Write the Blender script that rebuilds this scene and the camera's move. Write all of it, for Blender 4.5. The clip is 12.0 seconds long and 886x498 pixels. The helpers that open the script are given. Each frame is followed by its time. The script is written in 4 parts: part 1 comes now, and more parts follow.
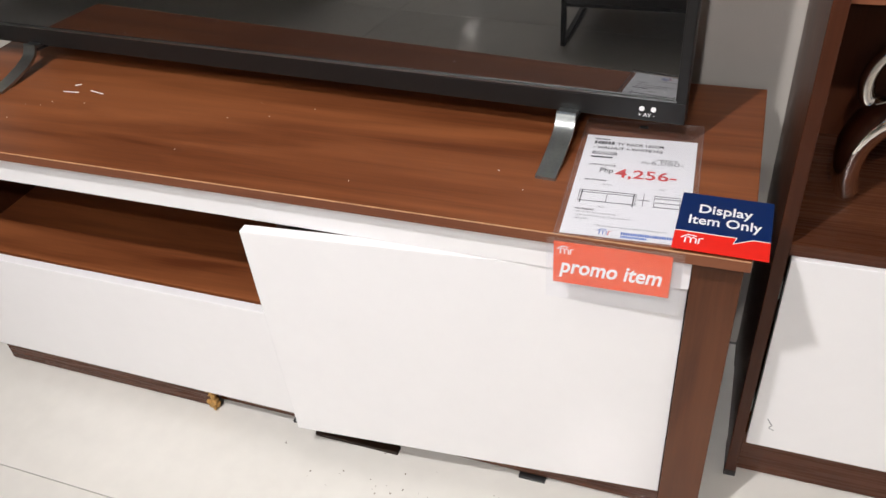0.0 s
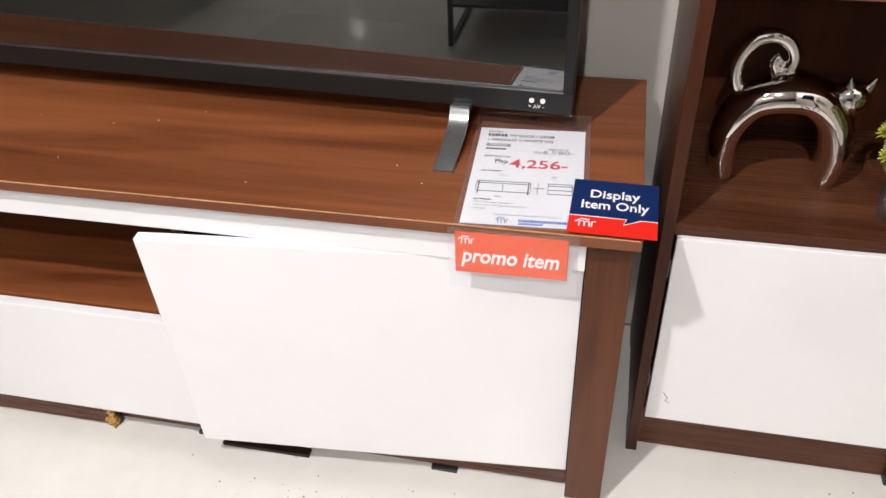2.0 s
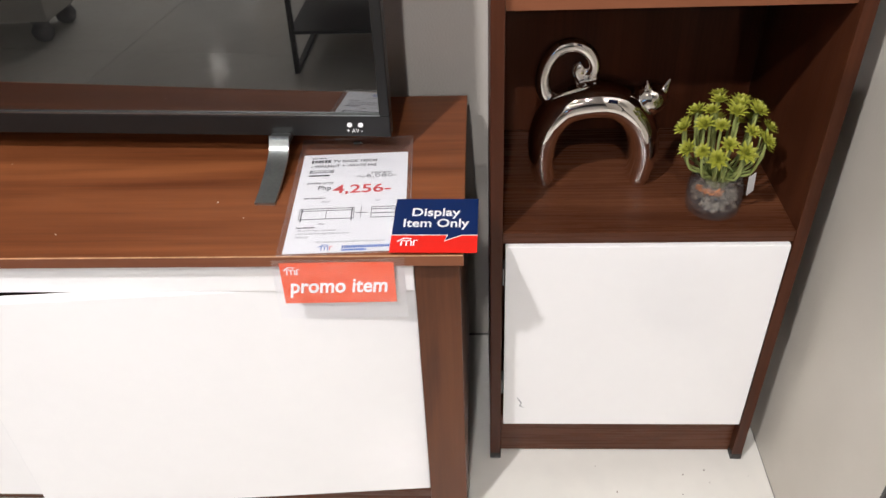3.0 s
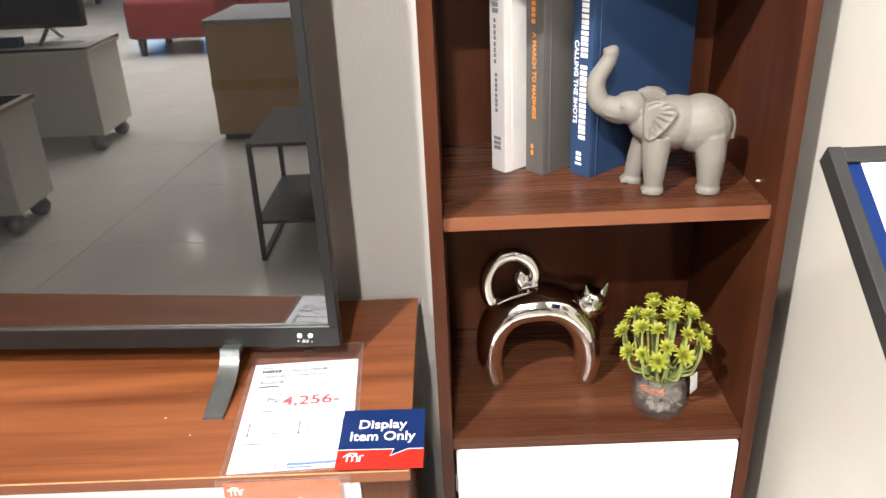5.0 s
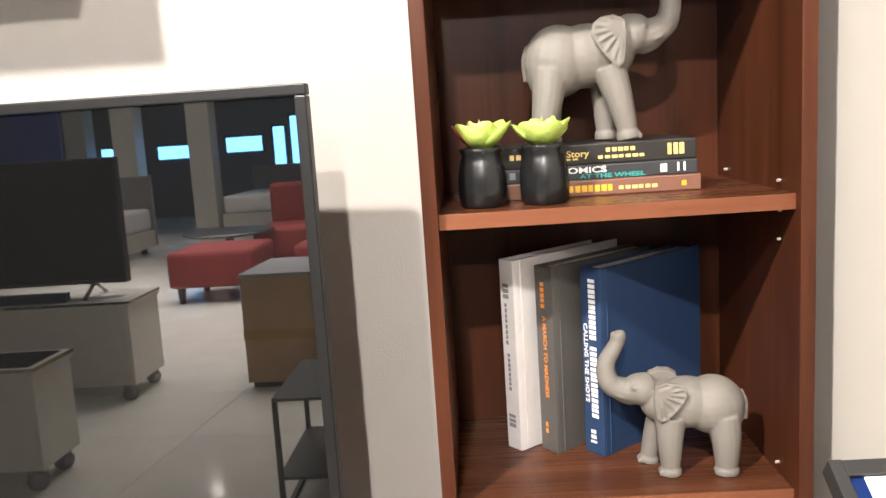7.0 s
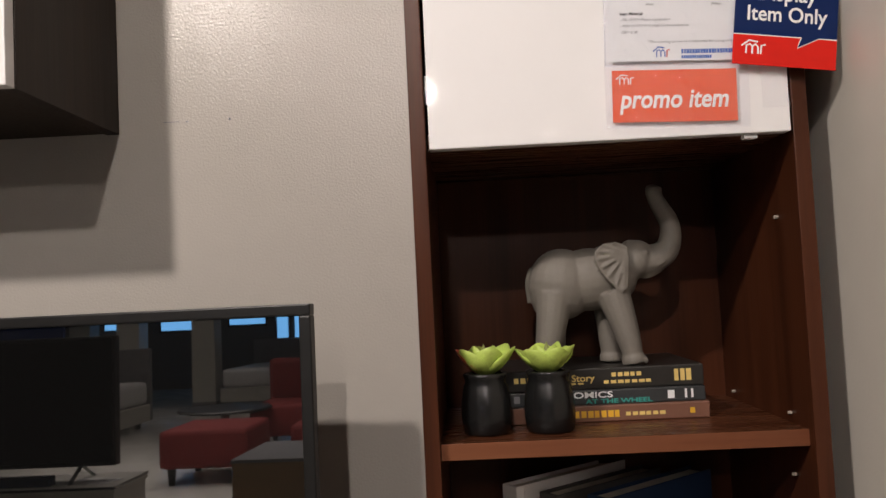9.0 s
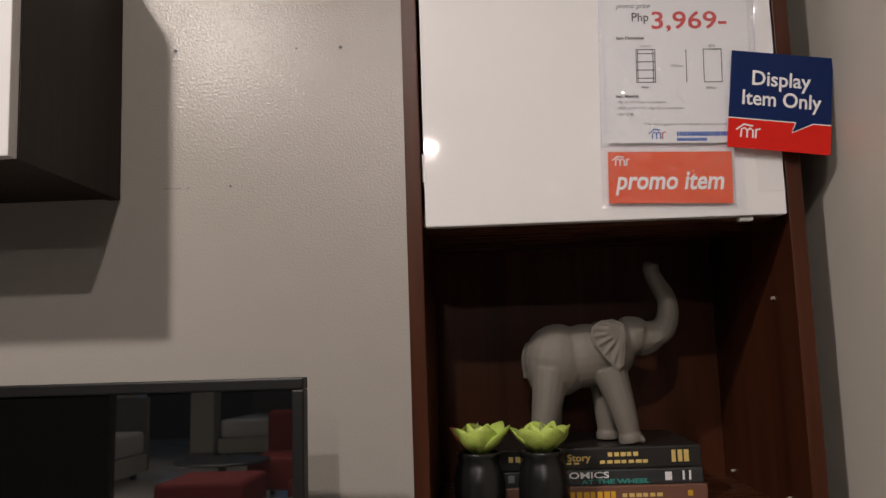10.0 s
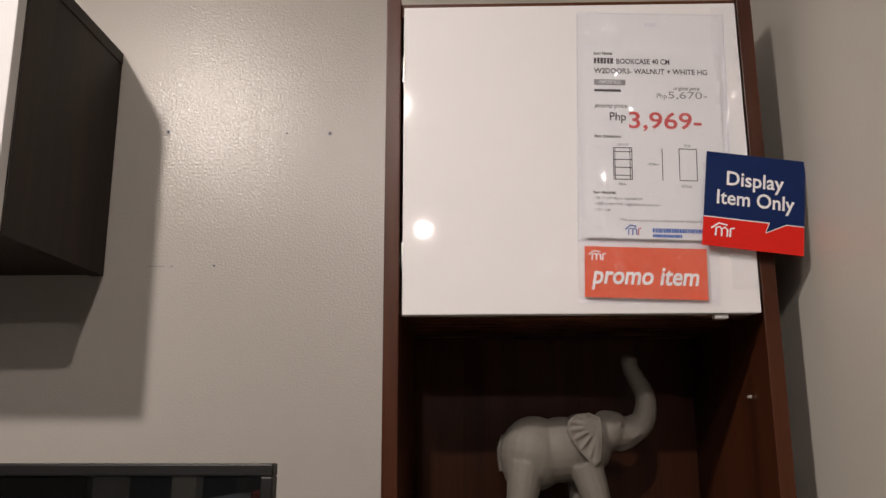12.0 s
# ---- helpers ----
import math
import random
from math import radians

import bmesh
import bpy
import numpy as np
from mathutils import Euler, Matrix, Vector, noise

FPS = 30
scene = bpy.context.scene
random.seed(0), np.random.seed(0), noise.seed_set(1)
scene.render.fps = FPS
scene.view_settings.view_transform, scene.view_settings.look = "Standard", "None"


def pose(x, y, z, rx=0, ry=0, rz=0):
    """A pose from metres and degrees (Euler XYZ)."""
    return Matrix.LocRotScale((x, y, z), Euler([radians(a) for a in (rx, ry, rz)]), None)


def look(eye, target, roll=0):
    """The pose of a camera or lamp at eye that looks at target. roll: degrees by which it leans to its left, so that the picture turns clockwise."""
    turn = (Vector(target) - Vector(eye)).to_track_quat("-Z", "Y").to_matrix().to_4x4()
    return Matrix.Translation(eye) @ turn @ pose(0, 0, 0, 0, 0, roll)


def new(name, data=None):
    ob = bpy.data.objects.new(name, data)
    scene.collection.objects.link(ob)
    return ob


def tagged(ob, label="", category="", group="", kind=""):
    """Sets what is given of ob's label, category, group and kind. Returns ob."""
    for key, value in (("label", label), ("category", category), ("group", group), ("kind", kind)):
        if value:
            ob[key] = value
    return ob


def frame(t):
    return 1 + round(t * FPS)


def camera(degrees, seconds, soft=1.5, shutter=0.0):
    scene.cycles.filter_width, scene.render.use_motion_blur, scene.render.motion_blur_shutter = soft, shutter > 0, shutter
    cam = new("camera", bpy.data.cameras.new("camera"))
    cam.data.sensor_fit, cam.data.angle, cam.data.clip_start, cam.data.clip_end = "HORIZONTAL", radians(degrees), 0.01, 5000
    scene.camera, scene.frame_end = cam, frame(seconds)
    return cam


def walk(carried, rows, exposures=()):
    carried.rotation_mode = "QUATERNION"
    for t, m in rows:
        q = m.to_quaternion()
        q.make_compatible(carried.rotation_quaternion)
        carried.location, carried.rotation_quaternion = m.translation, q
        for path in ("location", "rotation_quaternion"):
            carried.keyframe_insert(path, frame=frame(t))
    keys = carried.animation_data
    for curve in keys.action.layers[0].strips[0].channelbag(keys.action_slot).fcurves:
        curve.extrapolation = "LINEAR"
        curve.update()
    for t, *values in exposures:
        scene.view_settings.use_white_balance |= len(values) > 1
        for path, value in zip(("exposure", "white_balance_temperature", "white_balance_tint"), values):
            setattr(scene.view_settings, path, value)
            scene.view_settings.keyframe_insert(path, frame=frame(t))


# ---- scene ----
cam = camera(58.1, 12.0)
PATH = [
    (0, (-0.08, -1.105, 1.071), (-0.695, 0.331, -0.178), -5.9),
    (0.5, (-0.085, -1.109, 1.071), (-0.699, 0.329, -0.176), -5.8),
    (1, (-0.091, -1.113, 1.074), (-0.694, 0.329, -0.172), -5.7),
    (1.5, (-0.092, -1.125, 1.076), (-0.66, 0.335, -0.168), -5.1),
    (2, (-0.081, -1.122, 1.069), (-0.452, 0.389, -0.188), -3.0),
    (2.5, (-0.041, -1.114, 1.063), (-0.232, 0.425, -0.2), -2.7),
    (4.5, (0.022, -1.1, 1.114), (-0.004, 0.651, 0.148), -2.5),
    (5, (0.029, -1.097, 1.126), (-0.002, 0.696, 0.241), -2.8),
    (5.5, (0.028, -1.096, 1.147), (-0.002, 0.745, 0.365), -3.1),
    (6, (0.035, -1.097, 1.172), (-0.014, 0.796, 0.529), -3.6),
    (6.5, (0.042, -1.106, 1.177), (-0.016, 0.843, 0.732), -3.8),
    (7, (0.05, -1.104, 1.185), (-0.025, 0.868, 0.858), -3.8),
    (7.5, (0.053, -1.103, 1.19), (-0.019, 0.891, 1.063), -3.4),
    (9.5, (0.05, -1.09, 1.255), (-0.003, 0.904, 1.401), -2.5),
    (10, (0.06, -1.092, 1.266), (0.001, 0.893, 1.496), -1.9),
    (10.5, (0.069, -1.097, 1.275), (0.007, 0.875, 1.606), -1.3),
    (11, (0.073, -1.101, 1.278), (0.016, 0.859, 1.676), -1.1),
    (11.5, (0.076, -1.097, 1.278), (0.028, 0.858, 1.694), -0.6),
    (12, (0.079, -1.096, 1.274), (0.036, 0.857, 1.701), -0.2),
]
EXPOSURES = [(0, 0.08, 6200, 13), (1.3, 0.08, 6200, 13), (2.0, 0.2, 6200, 13), (2.7, 0.1, 6200, 13), (4.3, 1.35, 6250, 10), (6.0, 1.2, 6350, 11), (7.7, 0.95, 6650, 14), (9.3, -1.15, 6850, 17), (10.5, -1.4, 6850, 17), (11.2, -1.35, 6900, 18), (12, -1.15, 6850, 17)]
walk(cam, [(t, look(eye, target, roll)) for t, eye, target, roll in PATH], EXPOSURES)

# ---------------------------------------------------------------- light
world = bpy.data.worlds.new("shop_world")
scene.world = world
world.use_nodes = True
world.node_tree.nodes["Background"].inputs[0].default_value = (0.9, 0.85, 0.8, 1)
world.node_tree.nodes["Background"].inputs[1].default_value = 0.02


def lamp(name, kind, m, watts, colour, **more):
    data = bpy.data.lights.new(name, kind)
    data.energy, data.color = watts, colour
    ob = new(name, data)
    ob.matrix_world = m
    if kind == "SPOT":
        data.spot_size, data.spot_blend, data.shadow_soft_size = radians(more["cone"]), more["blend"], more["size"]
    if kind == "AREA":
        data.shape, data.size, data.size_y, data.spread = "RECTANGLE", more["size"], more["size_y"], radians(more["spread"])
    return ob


WARM = (1.0, 0.955, 0.90)
KEY_AT, SECOND_AT, THIRD_AT = (-0.736, -1.43, 2.316), (-0.15, -2.25, 2.42), (-0.16, -4.50, 2.50)
lamp("track_spot_lamp", "SPOT", look(KEY_AT, (-0.45, 0.0, 0.70)), 140, WARM, cone=96, blend=0.8, size=0.035)
lamp("second_spot_lamp", "SPOT", look(SECOND_AT, (-0.15, 0.0, 1.0)), 100, WARM, cone=84, blend=0.7, size=0.030)
lamp("third_spot_lamp", "SPOT", look(THIRD_AT, (-0.25, 0.0, 1.0)), 85, WARM, cone=46, blend=0.8, size=0.03)
# the shop floor behind the camera lies a few degrees askew to the back wall
SHOP = pose(-0.12, -0.22, 0, 0, 0, -6) @ pose(0.12, 0.22, 0)
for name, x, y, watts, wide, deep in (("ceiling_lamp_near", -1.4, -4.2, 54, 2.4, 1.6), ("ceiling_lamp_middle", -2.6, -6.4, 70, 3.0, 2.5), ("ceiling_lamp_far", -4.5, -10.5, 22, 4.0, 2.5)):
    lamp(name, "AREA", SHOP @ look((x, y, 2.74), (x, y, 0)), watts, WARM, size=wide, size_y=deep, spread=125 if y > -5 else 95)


# ---------------------------------------------------------------- materials
def base_material(name):
    mat = bpy.data.materials.new(name)
    mat.use_nodes = True
    nt = mat.node_tree
    return mat, nt, nt.nodes["Principled BSDF"]


def surface(name, colour, rough=0.5, metal=0.0, vary=0.12, scale=12.0, bump=0.0, bump_scale=200.0, ior=1.5, coat=0.0, rough_vary=0.0, dist=0.001):
    """A plain material with two scales of tone variation and fine relief."""
    mat, nt, bsdf = base_material(name)
    tc = nt.nodes.new("ShaderNodeTexCoord")
    big, fine = nt.nodes.new("ShaderNodeTexNoise"), nt.nodes.new("ShaderNodeTexNoise")
    big.inputs["Scale"].default_value, fine.inputs["Scale"].default_value = scale, scale * 9
    big.inputs["Detail"].default_value, fine.inputs["Detail"].default_value = 4, 3
    for n in (big, fine):
        nt.links.new(tc.outputs["Object"], n.inputs["Vector"])
    add = nt.nodes.new("ShaderNodeMath")
    add.operation = "MULTIPLY_ADD"
    nt.links.new(fine.outputs["Fac"], add.inputs[0])
    add.inputs[1].default_value = 0.5
    nt.links.new(big.outputs["Fac"], add.inputs[2])
    ramp = nt.nodes.new("ShaderNodeValToRGB")
    ramp.color_ramp.elements[0].position, ramp.color_ramp.elements[1].position = 0.45, 1.05
    ramp.color_ramp.elements[0].color = (*[c * (1 - vary) for c in colour], 1)
    ramp.color_ramp.elements[1].color = (*[min(1, c * (1 + vary)) for c in colour], 1)
    nt.links.new(add.outputs[0], ramp.inputs[0])
    nt.links.new(ramp.outputs[0], bsdf.inputs["Base Color"])
    bsdf.inputs["Roughness"].default_value, bsdf.inputs["Metallic"].default_value = rough, metal
    bsdf.inputs["IOR"].default_value, bsdf.inputs["Coat Weight"].default_value = ior, coat
    if rough_vary:
        mr = nt.nodes.new("ShaderNodeMapRange")
        mr.inputs["From Min"].default_value, mr.inputs["From Max"].default_value = 0.3, 0.7
        mr.inputs["To Min"].default_value, mr.inputs["To Max"].default_value = max(0.0, rough - rough_vary), rough + rough_vary
        nt.links.new(big.outputs["Fac"], mr.inputs["Value"])
        nt.links.new(mr.outputs[0], bsdf.inputs["Roughness"])
    if bump:
        bn, bp = nt.nodes.new("ShaderNodeTexNoise"), nt.nodes.new("ShaderNodeBump")
        bn.inputs["Scale"].default_value, bn.inputs["Detail"].default_value = bump_scale, 2
        nt.links.new(tc.outputs["Object"], bn.inputs["Vector"])
        nt.links.new(bn.outputs["Fac"], bp.inputs["Height"])
        bp.inputs["Strength"].default_value, bp.inputs["Distance"].default_value = bump, dist
        nt.links.new(bp.outputs[0], bsdf.inputs["Normal"])
    return mat


def wood(name, dark, light, axis, rough=0.33):
    """Paper-laminated walnut: long streaks along one axis, broad bands, fine pores."""
    mat, nt, bsdf = base_material(name)
    tc, mp, mp2 = (nt.nodes.new(k) for k in ("ShaderNodeTexCoord", "ShaderNodeMapping", "ShaderNodeMapping"))
    mp.inputs["Scale"].default_value = [1.3 if a == axis else 17 for a in "xyz"]
    mp2.inputs["Scale"].default_value = [7 if a == axis else 260 for a in "xyz"]
    bands, pores = nt.nodes.new("ShaderNodeTexNoise"), nt.nodes.new("ShaderNodeTexNoise")
    for m, n, d in ((mp, bands, 5), (mp2, pores, 3)):
        nt.links.new(tc.outputs["Object"], m.inputs["Vector"])
        nt.links.new(m.outputs[0], n.inputs["Vector"])
        n.inputs["Scale"].default_value, n.inputs["Detail"].default_value = 1.0, d
    bands.inputs["Distortion"].default_value = 1.1
    mix = nt.nodes.new("ShaderNodeMath")
    mix.operation = "MULTIPLY_ADD"
    mix.inputs[1].default_value = 0.22
    nt.links.new(pores.outputs["Fac"], mix.inputs[0])
    nt.links.new(bands.outputs["Fac"], mix.inputs[2])
    ramp = nt.nodes.new("ShaderNodeValToRGB")
    e = ramp.color_ramp.elements
    e[0].position, e[1].position = 0.42, 0.80
    e[0].color, e[1].color = (*dark, 1), (*light, 1)
    mid = e.new(0.61)
    mid.color = (*[(a * 0.45 + b * 0.55) for a, b in zip(dark, light)], 1)
    nt.links.new(mix.outputs[0], ramp.inputs[0])
    nt.links.new(ramp.outputs[0], bsdf.inputs["Base Color"])
    mr = nt.nodes.new("ShaderNodeMapRange")
    mr.inputs["To Min"].default_value, mr.inputs["To Max"].default_value = rough - 0.07, rough + 0.1
    nt.links.new(pores.outputs["Fac"], mr.inputs["Value"])
    nt.links.new(mr.outputs[0], bsdf.inputs["Roughness"])
    bsdf.inputs["Specular IOR Level"].default_value = 0.22
    bp = nt.nodes.new("ShaderNodeBump")
    bp.inputs["Strength"].default_value, bp.inputs["Distance"].default_value = 0.12, 0.0006
    nt.links.new(pores.outputs["Fac"], bp.inputs["Height"])
    nt.links.new(bp.outputs[0], bsdf.inputs["Normal"])
    return mat


def clear(name, rough=0.06, tint=(1, 1, 1), share=0.88, base=0.5):
    """Thin clear plastic or glass: mostly see-through with a gloss on top."""
    mat, nt, bsdf = base_material(name)
    out = nt.nodes["Material Output"]
    tr, mx = nt.nodes.new("ShaderNodeBsdfTransparent"), nt.nodes.new("ShaderNodeMixShader")
    tr.inputs[0].default_value = (*tint, 1)
    bsdf.inputs["Base Color"].default_value = (base, base, base * 1.03, 1)
    bsdf.inputs["Roughness"].default_value = rough
    mx.inputs[0].default_value = share
    nz, bp, tc = nt.nodes.new("ShaderNodeTexNoise"), nt.nodes.new("ShaderNodeBump"), nt.nodes.new("ShaderNodeTexCoord")
    nz.inputs["Scale"].default_value = 60
    nt.links.new(tc.outputs["Object"], nz.inputs["Vector"])
    nt.links.new(nz.outputs["Fac"], bp.inputs["Height"])
    bp.inputs["Strength"].default_value, bp.inputs["Distance"].default_value = 1.0, 0.005
    nt.links.new(bp.outputs[0], bsdf.inputs["Normal"])
    nt.links.new(bsdf.outputs[0], mx.inputs[1])
    nt.links.new(tr.outputs[0], mx.inputs[2])
    gl, ad = nt.nodes.new("ShaderNodeBsdfGlossy"), nt.nodes.new("ShaderNodeAddShader")
    gl.inputs["Color"].default_value, gl.inputs["Roughness"].default_value = (0.08, 0.08, 0.08, 1), rough
    nt.links.new(bp.outputs[0], gl.inputs["Normal"])
    nt.links.new(mx.outputs[0], ad.inputs[0])
    nt.links.new(gl.outputs[0], ad.inputs[1])
    nt.links.new(ad.outputs[0], out.inputs["Surface"])
    return mat


def glow(name, colour, strength):
    mat, nt, bsdf = base_material(name)
    bsdf.inputs["Base Color"].default_value = (*colour, 1)
    bsdf.inputs["Emission Color"].default_value = (*colour, 1)
    bsdf.inputs["Emission Strength"].default_value = strength
    return mat


WALNUT_X = wood("walnut_laminate_x", (0.056, 0.0180, 0.0080), (0.112, 0.0405, 0.0185), "x", 0.26)
# rack walnut copies, with the light on the rack put into a paler colour
WALNUT_LIT_X = wood("walnut_laminate_lit_x", (0.095, 0.0255, 0.0085), (0.238, 0.0780, 0.0270), "x")
WALNUT_LIT_Z = wood("walnut_laminate_lit_z", (0.066, 0.0215, 0.0085), (0.130, 0.0465, 0.0190), "z")
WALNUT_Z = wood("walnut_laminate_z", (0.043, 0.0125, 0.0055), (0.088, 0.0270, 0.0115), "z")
WALNUT_EDGE = wood("walnut_edge_band", (0.145, 0.048, 0.022), (0.215, 0.080, 0.038), "x", 0.4)
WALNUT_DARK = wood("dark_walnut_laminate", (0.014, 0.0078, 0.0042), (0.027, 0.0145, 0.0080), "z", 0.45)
WORN = surface("worn_laminate_edge", (0.48, 0.26, 0.13), 0.5, vary=0.35, scale=60)
WHITE_HG = surface("white_high_gloss", (0.83, 0.82, 0.82), 0.04, vary=0.015, scale=5, bump=0.05, bump_scale=38)
WALL_PAINT = surface("greige_wall_paint", (0.45, 0.42, 0.378), 0.20, vary=0.035, scale=2.5, bump=0.50, bump_scale=310, dist=0.0010)
WALL_PAINT.node_tree.nodes["Principled BSDF"].inputs["Specular IOR Level"].default_value = 0.24
WALL_SIDE = surface("cream_wall_paint", (0.64, 0.60, 0.53), 0.45, vary=0.03, scale=2.5, bump=0.2, bump_scale=240)
FLOOR_TILE = surface("pale_polished_tile", (0.70, 0.68, 0.63), 0.13, vary=0.06, scale=3.0, bump=0.03, bump_scale=60, rough_vary=0.06)
GROUT = surface("grey_grout", (0.20, 0.19, 0.18), 0.8)
CEILING = surface("white_ceiling_paint", (0.60, 0.58, 0.55), 0.8, vary=0.03, scale=2)
DARK_WALL = surface("dark_shop_wall", (0.20, 0.19, 0.18), 0.7)
TV_FRAME = surface("charcoal_tv_bezel", (0.010, 0.0098, 0.0095), 0.42, vary=0.1, scale=40, bump=0.05, bump_scale=900, ior=1.42)
TV_GLASS = surface("black_screen_glass", (0.006, 0.006, 0.006), 0.015, vary=0.0, ior=2.7)
STEEL = surface("brushed_dark_steel", (0.33, 0.35, 0.34), 0.34, metal=1.0, vary=0.15, scale=30, bump=0.1, bump_scale=500)
CHROME = surface("mirror_chrome", (0.80, 0.76, 0.72), 0.05, metal=1.0, vary=0.04, scale=20, bump=0.04, bump_scale=40)
BLACK_PLASTIC = surface("black_plastic", (0.018, 0.018, 0.018), 0.45, vary=0.2, scale=30)
PAPER = surface("white_paper", (0.80, 0.80, 0.80), 0.6, vary=0.02, scale=10)
SLEEVE = clear("clear_plastic_sleeve", 0.04, (0.95, 0.955, 0.978), 0.92, 0.45)
TAPE_CLEAR = clear("clear_adhesive_tape", 0.12, (0.97, 0.97, 0.98), 0.90, 0.6)
GLASS = clear("clear_jar_glass", 0.03, (0.90, 0.87, 0.83), 0.72, 0.10)
ORANGE = surface("orange_card", (0.82, 0.105, 0.030), 0.5, vary=0.03)
NAVY = surface("navy_card", (0.004, 0.018, 0.090), 0.42, vary=0.06)
RED = surface("red_card", (0.70, 0.020, 0.012), 0.42, vary=0.05)
for card in (ORANGE, NAVY, RED):
    card.node_tree.nodes["Principled BSDF"].inputs["Specular IOR Level"].default_value = 0.15
INK = surface("black_ink", (0.03, 0.03, 0.035), 0.6)
GREY_INK = surface("grey_ink", (0.25, 0.25, 0.26), 0.6)
RED_INK = surface("red_ink", (0.62, 0.05, 0.05), 0.6)
BLUE_INK = surface("blue_ink", (0.03, 0.12, 0.45), 0.6)
WHITE_INK = surface("white_ink", (0.85, 0.85, 0.85), 0.55, vary=0.02)
GOLD_INK = surface("gold_ink", (0.75, 0.55, 0.18), 0.5)
YELLOW_INK = surface("yellow_ink", (0.72, 0.40, 0.03), 0.5)
TEAL_INK = surface("teal_ink", (0.03, 0.30, 0.25), 0.5)
ORANGE_INK = surface("orange_ink", (0.72, 0.24, 0.04), 0.5)
FAR_SCREEN = surface("dark_screen_panel", (0.012, 0.012, 0.012), 0.12, vary=0.05)
PEG = surface("pale_plastic_peg", (0.42, 0.36, 0.30), 0.5)
STONE = surface("grey_matt_ceramic", (0.182, 0.164, 0.140), 0.62, vary=0.08, scale=35, bump=0.12, bump_scale=320)
BOOK_BLUE = surface("navy_book_cloth", (0.018, 0.043, 0.102), 0.55, vary=0.12, scale=25, bump=0.15, bump_scale=900)
BOOK_GREY = surface("grey_book_jacket", (0.085, 0.078, 0.070), 0.45, vary=0.1, scale=20)
BOOK_WHITE = surface("white_book_jacket", (0.86, 0.82, 0.79), 0.45, vary=0.05, scale=25)
BOOK_BLACK = surface("black_book_jacket", (0.020, 0.018, 0.016), 0.35, vary=0.15, scale=25)
BOOK_SLATE = surface("slate_book_jacket", (0.032, 0.034, 0.036), 0.35, vary=0.15, scale=25)
BOOK_BROWN = surface("brown_book_jacket", (0.190, 0.085, 0.055), 0.4, vary=0.1, scale=25)
PAGES = surface("page_edges", (0.66, 0.60, 0.50), 0.8, vary=0.12, scale=60, bump=0.3, bump_scale=700)
VASE_BLACK = surface("black_glazed_vase", (0.010, 0.010, 0.010), 0.27, vary=0.1, scale=20, bump=0.12, bump_scale=60)
LEAF = surface("lime_green_petal", (0.46, 0.60, 0.12), 0.5, vary=0.22, scale=40)
LEAF_TIP = surface("red_petal_tip", (0.45, 0.10, 0.05), 0.5)
SUCCULENT = surface("olive_green_leaf", (0.31, 0.32, 0.035), 0.5, vary=0.25, scale=60)
STEM = surface("pale_green_stem", (0.26, 0.30, 0.09), 0.5, vary=0.15, scale=60)
GRAVEL = surface("grey_pebbles", (0.20, 0.165, 0.13), 0.6, vary=0.22, scale=60, bump=0.4, bump_scale=150)
CHIPBOARD = surface("raw_chipboard", (0.48, 0.27, 0.08), 0.9, vary=0.5, scale=140, bump=0.9, bump_scale=220, dist=0.004)
BROWN_CARD = surface("cardboard", (0.42, 0.27, 0.14), 0.8, vary=0.06)
TAPE = surface("parcel_tape", (0.36, 0.20, 0.05), 0.3)
RED_CLOTH = surface("dark_red_upholstery", (0.20, 0.022, 0.020), 0.8, vary=0.15, bump=0.2, bump_scale=500)
PALE_PANEL = surface("pale_lacquer_panel", (0.60, 0.58, 0.53), 0.3, vary=0.04)
BLUE_LIGHT = glow("blue_lit_display", (0.16, 0.52, 1.0), 6.0)
LAMP_FACE = glow("lamp_face", (1.0, 0.93, 0.82), 40.0)


# ---------------------------------------------------------------- mesh helpers
def root(name, m, label, category, group="", kind=""):
    ob = new(name)
    ob.matrix_world = m
    ob.empty_display_size = 0.05
    return tagged(ob, label, category, group, kind)


def mesh_from(bm, name, mat, smooth=False):
    me = bpy.data.meshes.new(name)
    bm.to_mesh(me)
    bm.free()
    for f in me.polygons:
        f.use_smooth = smooth
    me.materials.append(mat)
    return me


def part(name, bm, mat, parent, label="", smooth=False):
    ob = new(name, bm if isinstance(bm, bpy.types.Mesh) else mesh_from(bm, name, mat, smooth))
    ob.parent = parent
    return tagged(ob, label)


def thing(name, bm, mat, label, category, group="", kind="", smooth=False, m=None):
    ob = new(name, mesh_from(bm, name, mat, smooth))
    if m is not None:
        ob.matrix_world = m
    return tagged(ob, label, category, group, kind)


def box(*spans, bevel=0.0012, bm=None, m=None):
    """Boxes given as (x0, x1, y0, y1, z0, z1), with worn edges, in one bmesh."""
    bm = bm or bmesh.new()
    for x0, x1, y0, y1, z0, z1 in spans:
        mm = Matrix.LocRotScale(((x0 + x1) / 2, (y0 + y1) / 2, (z0 + z1) / 2), None, (x1 - x0, y1 - y0, z1 - z0))
        vs = bmesh.ops.create_cube(bm, size=1, matrix=(m @ mm) if m is not None else mm)["verts"]
        b = min(bevel, 0.3 * min(x1 - x0, y1 - y0, z1 - z0))
        if b > 0:
            es = list({e for v in vs for e in v.link_edges})
            bmesh.ops.bevel(bm, geom=es, offset=b, segments=2, profile=0.6, affect="EDGES")
    return bm


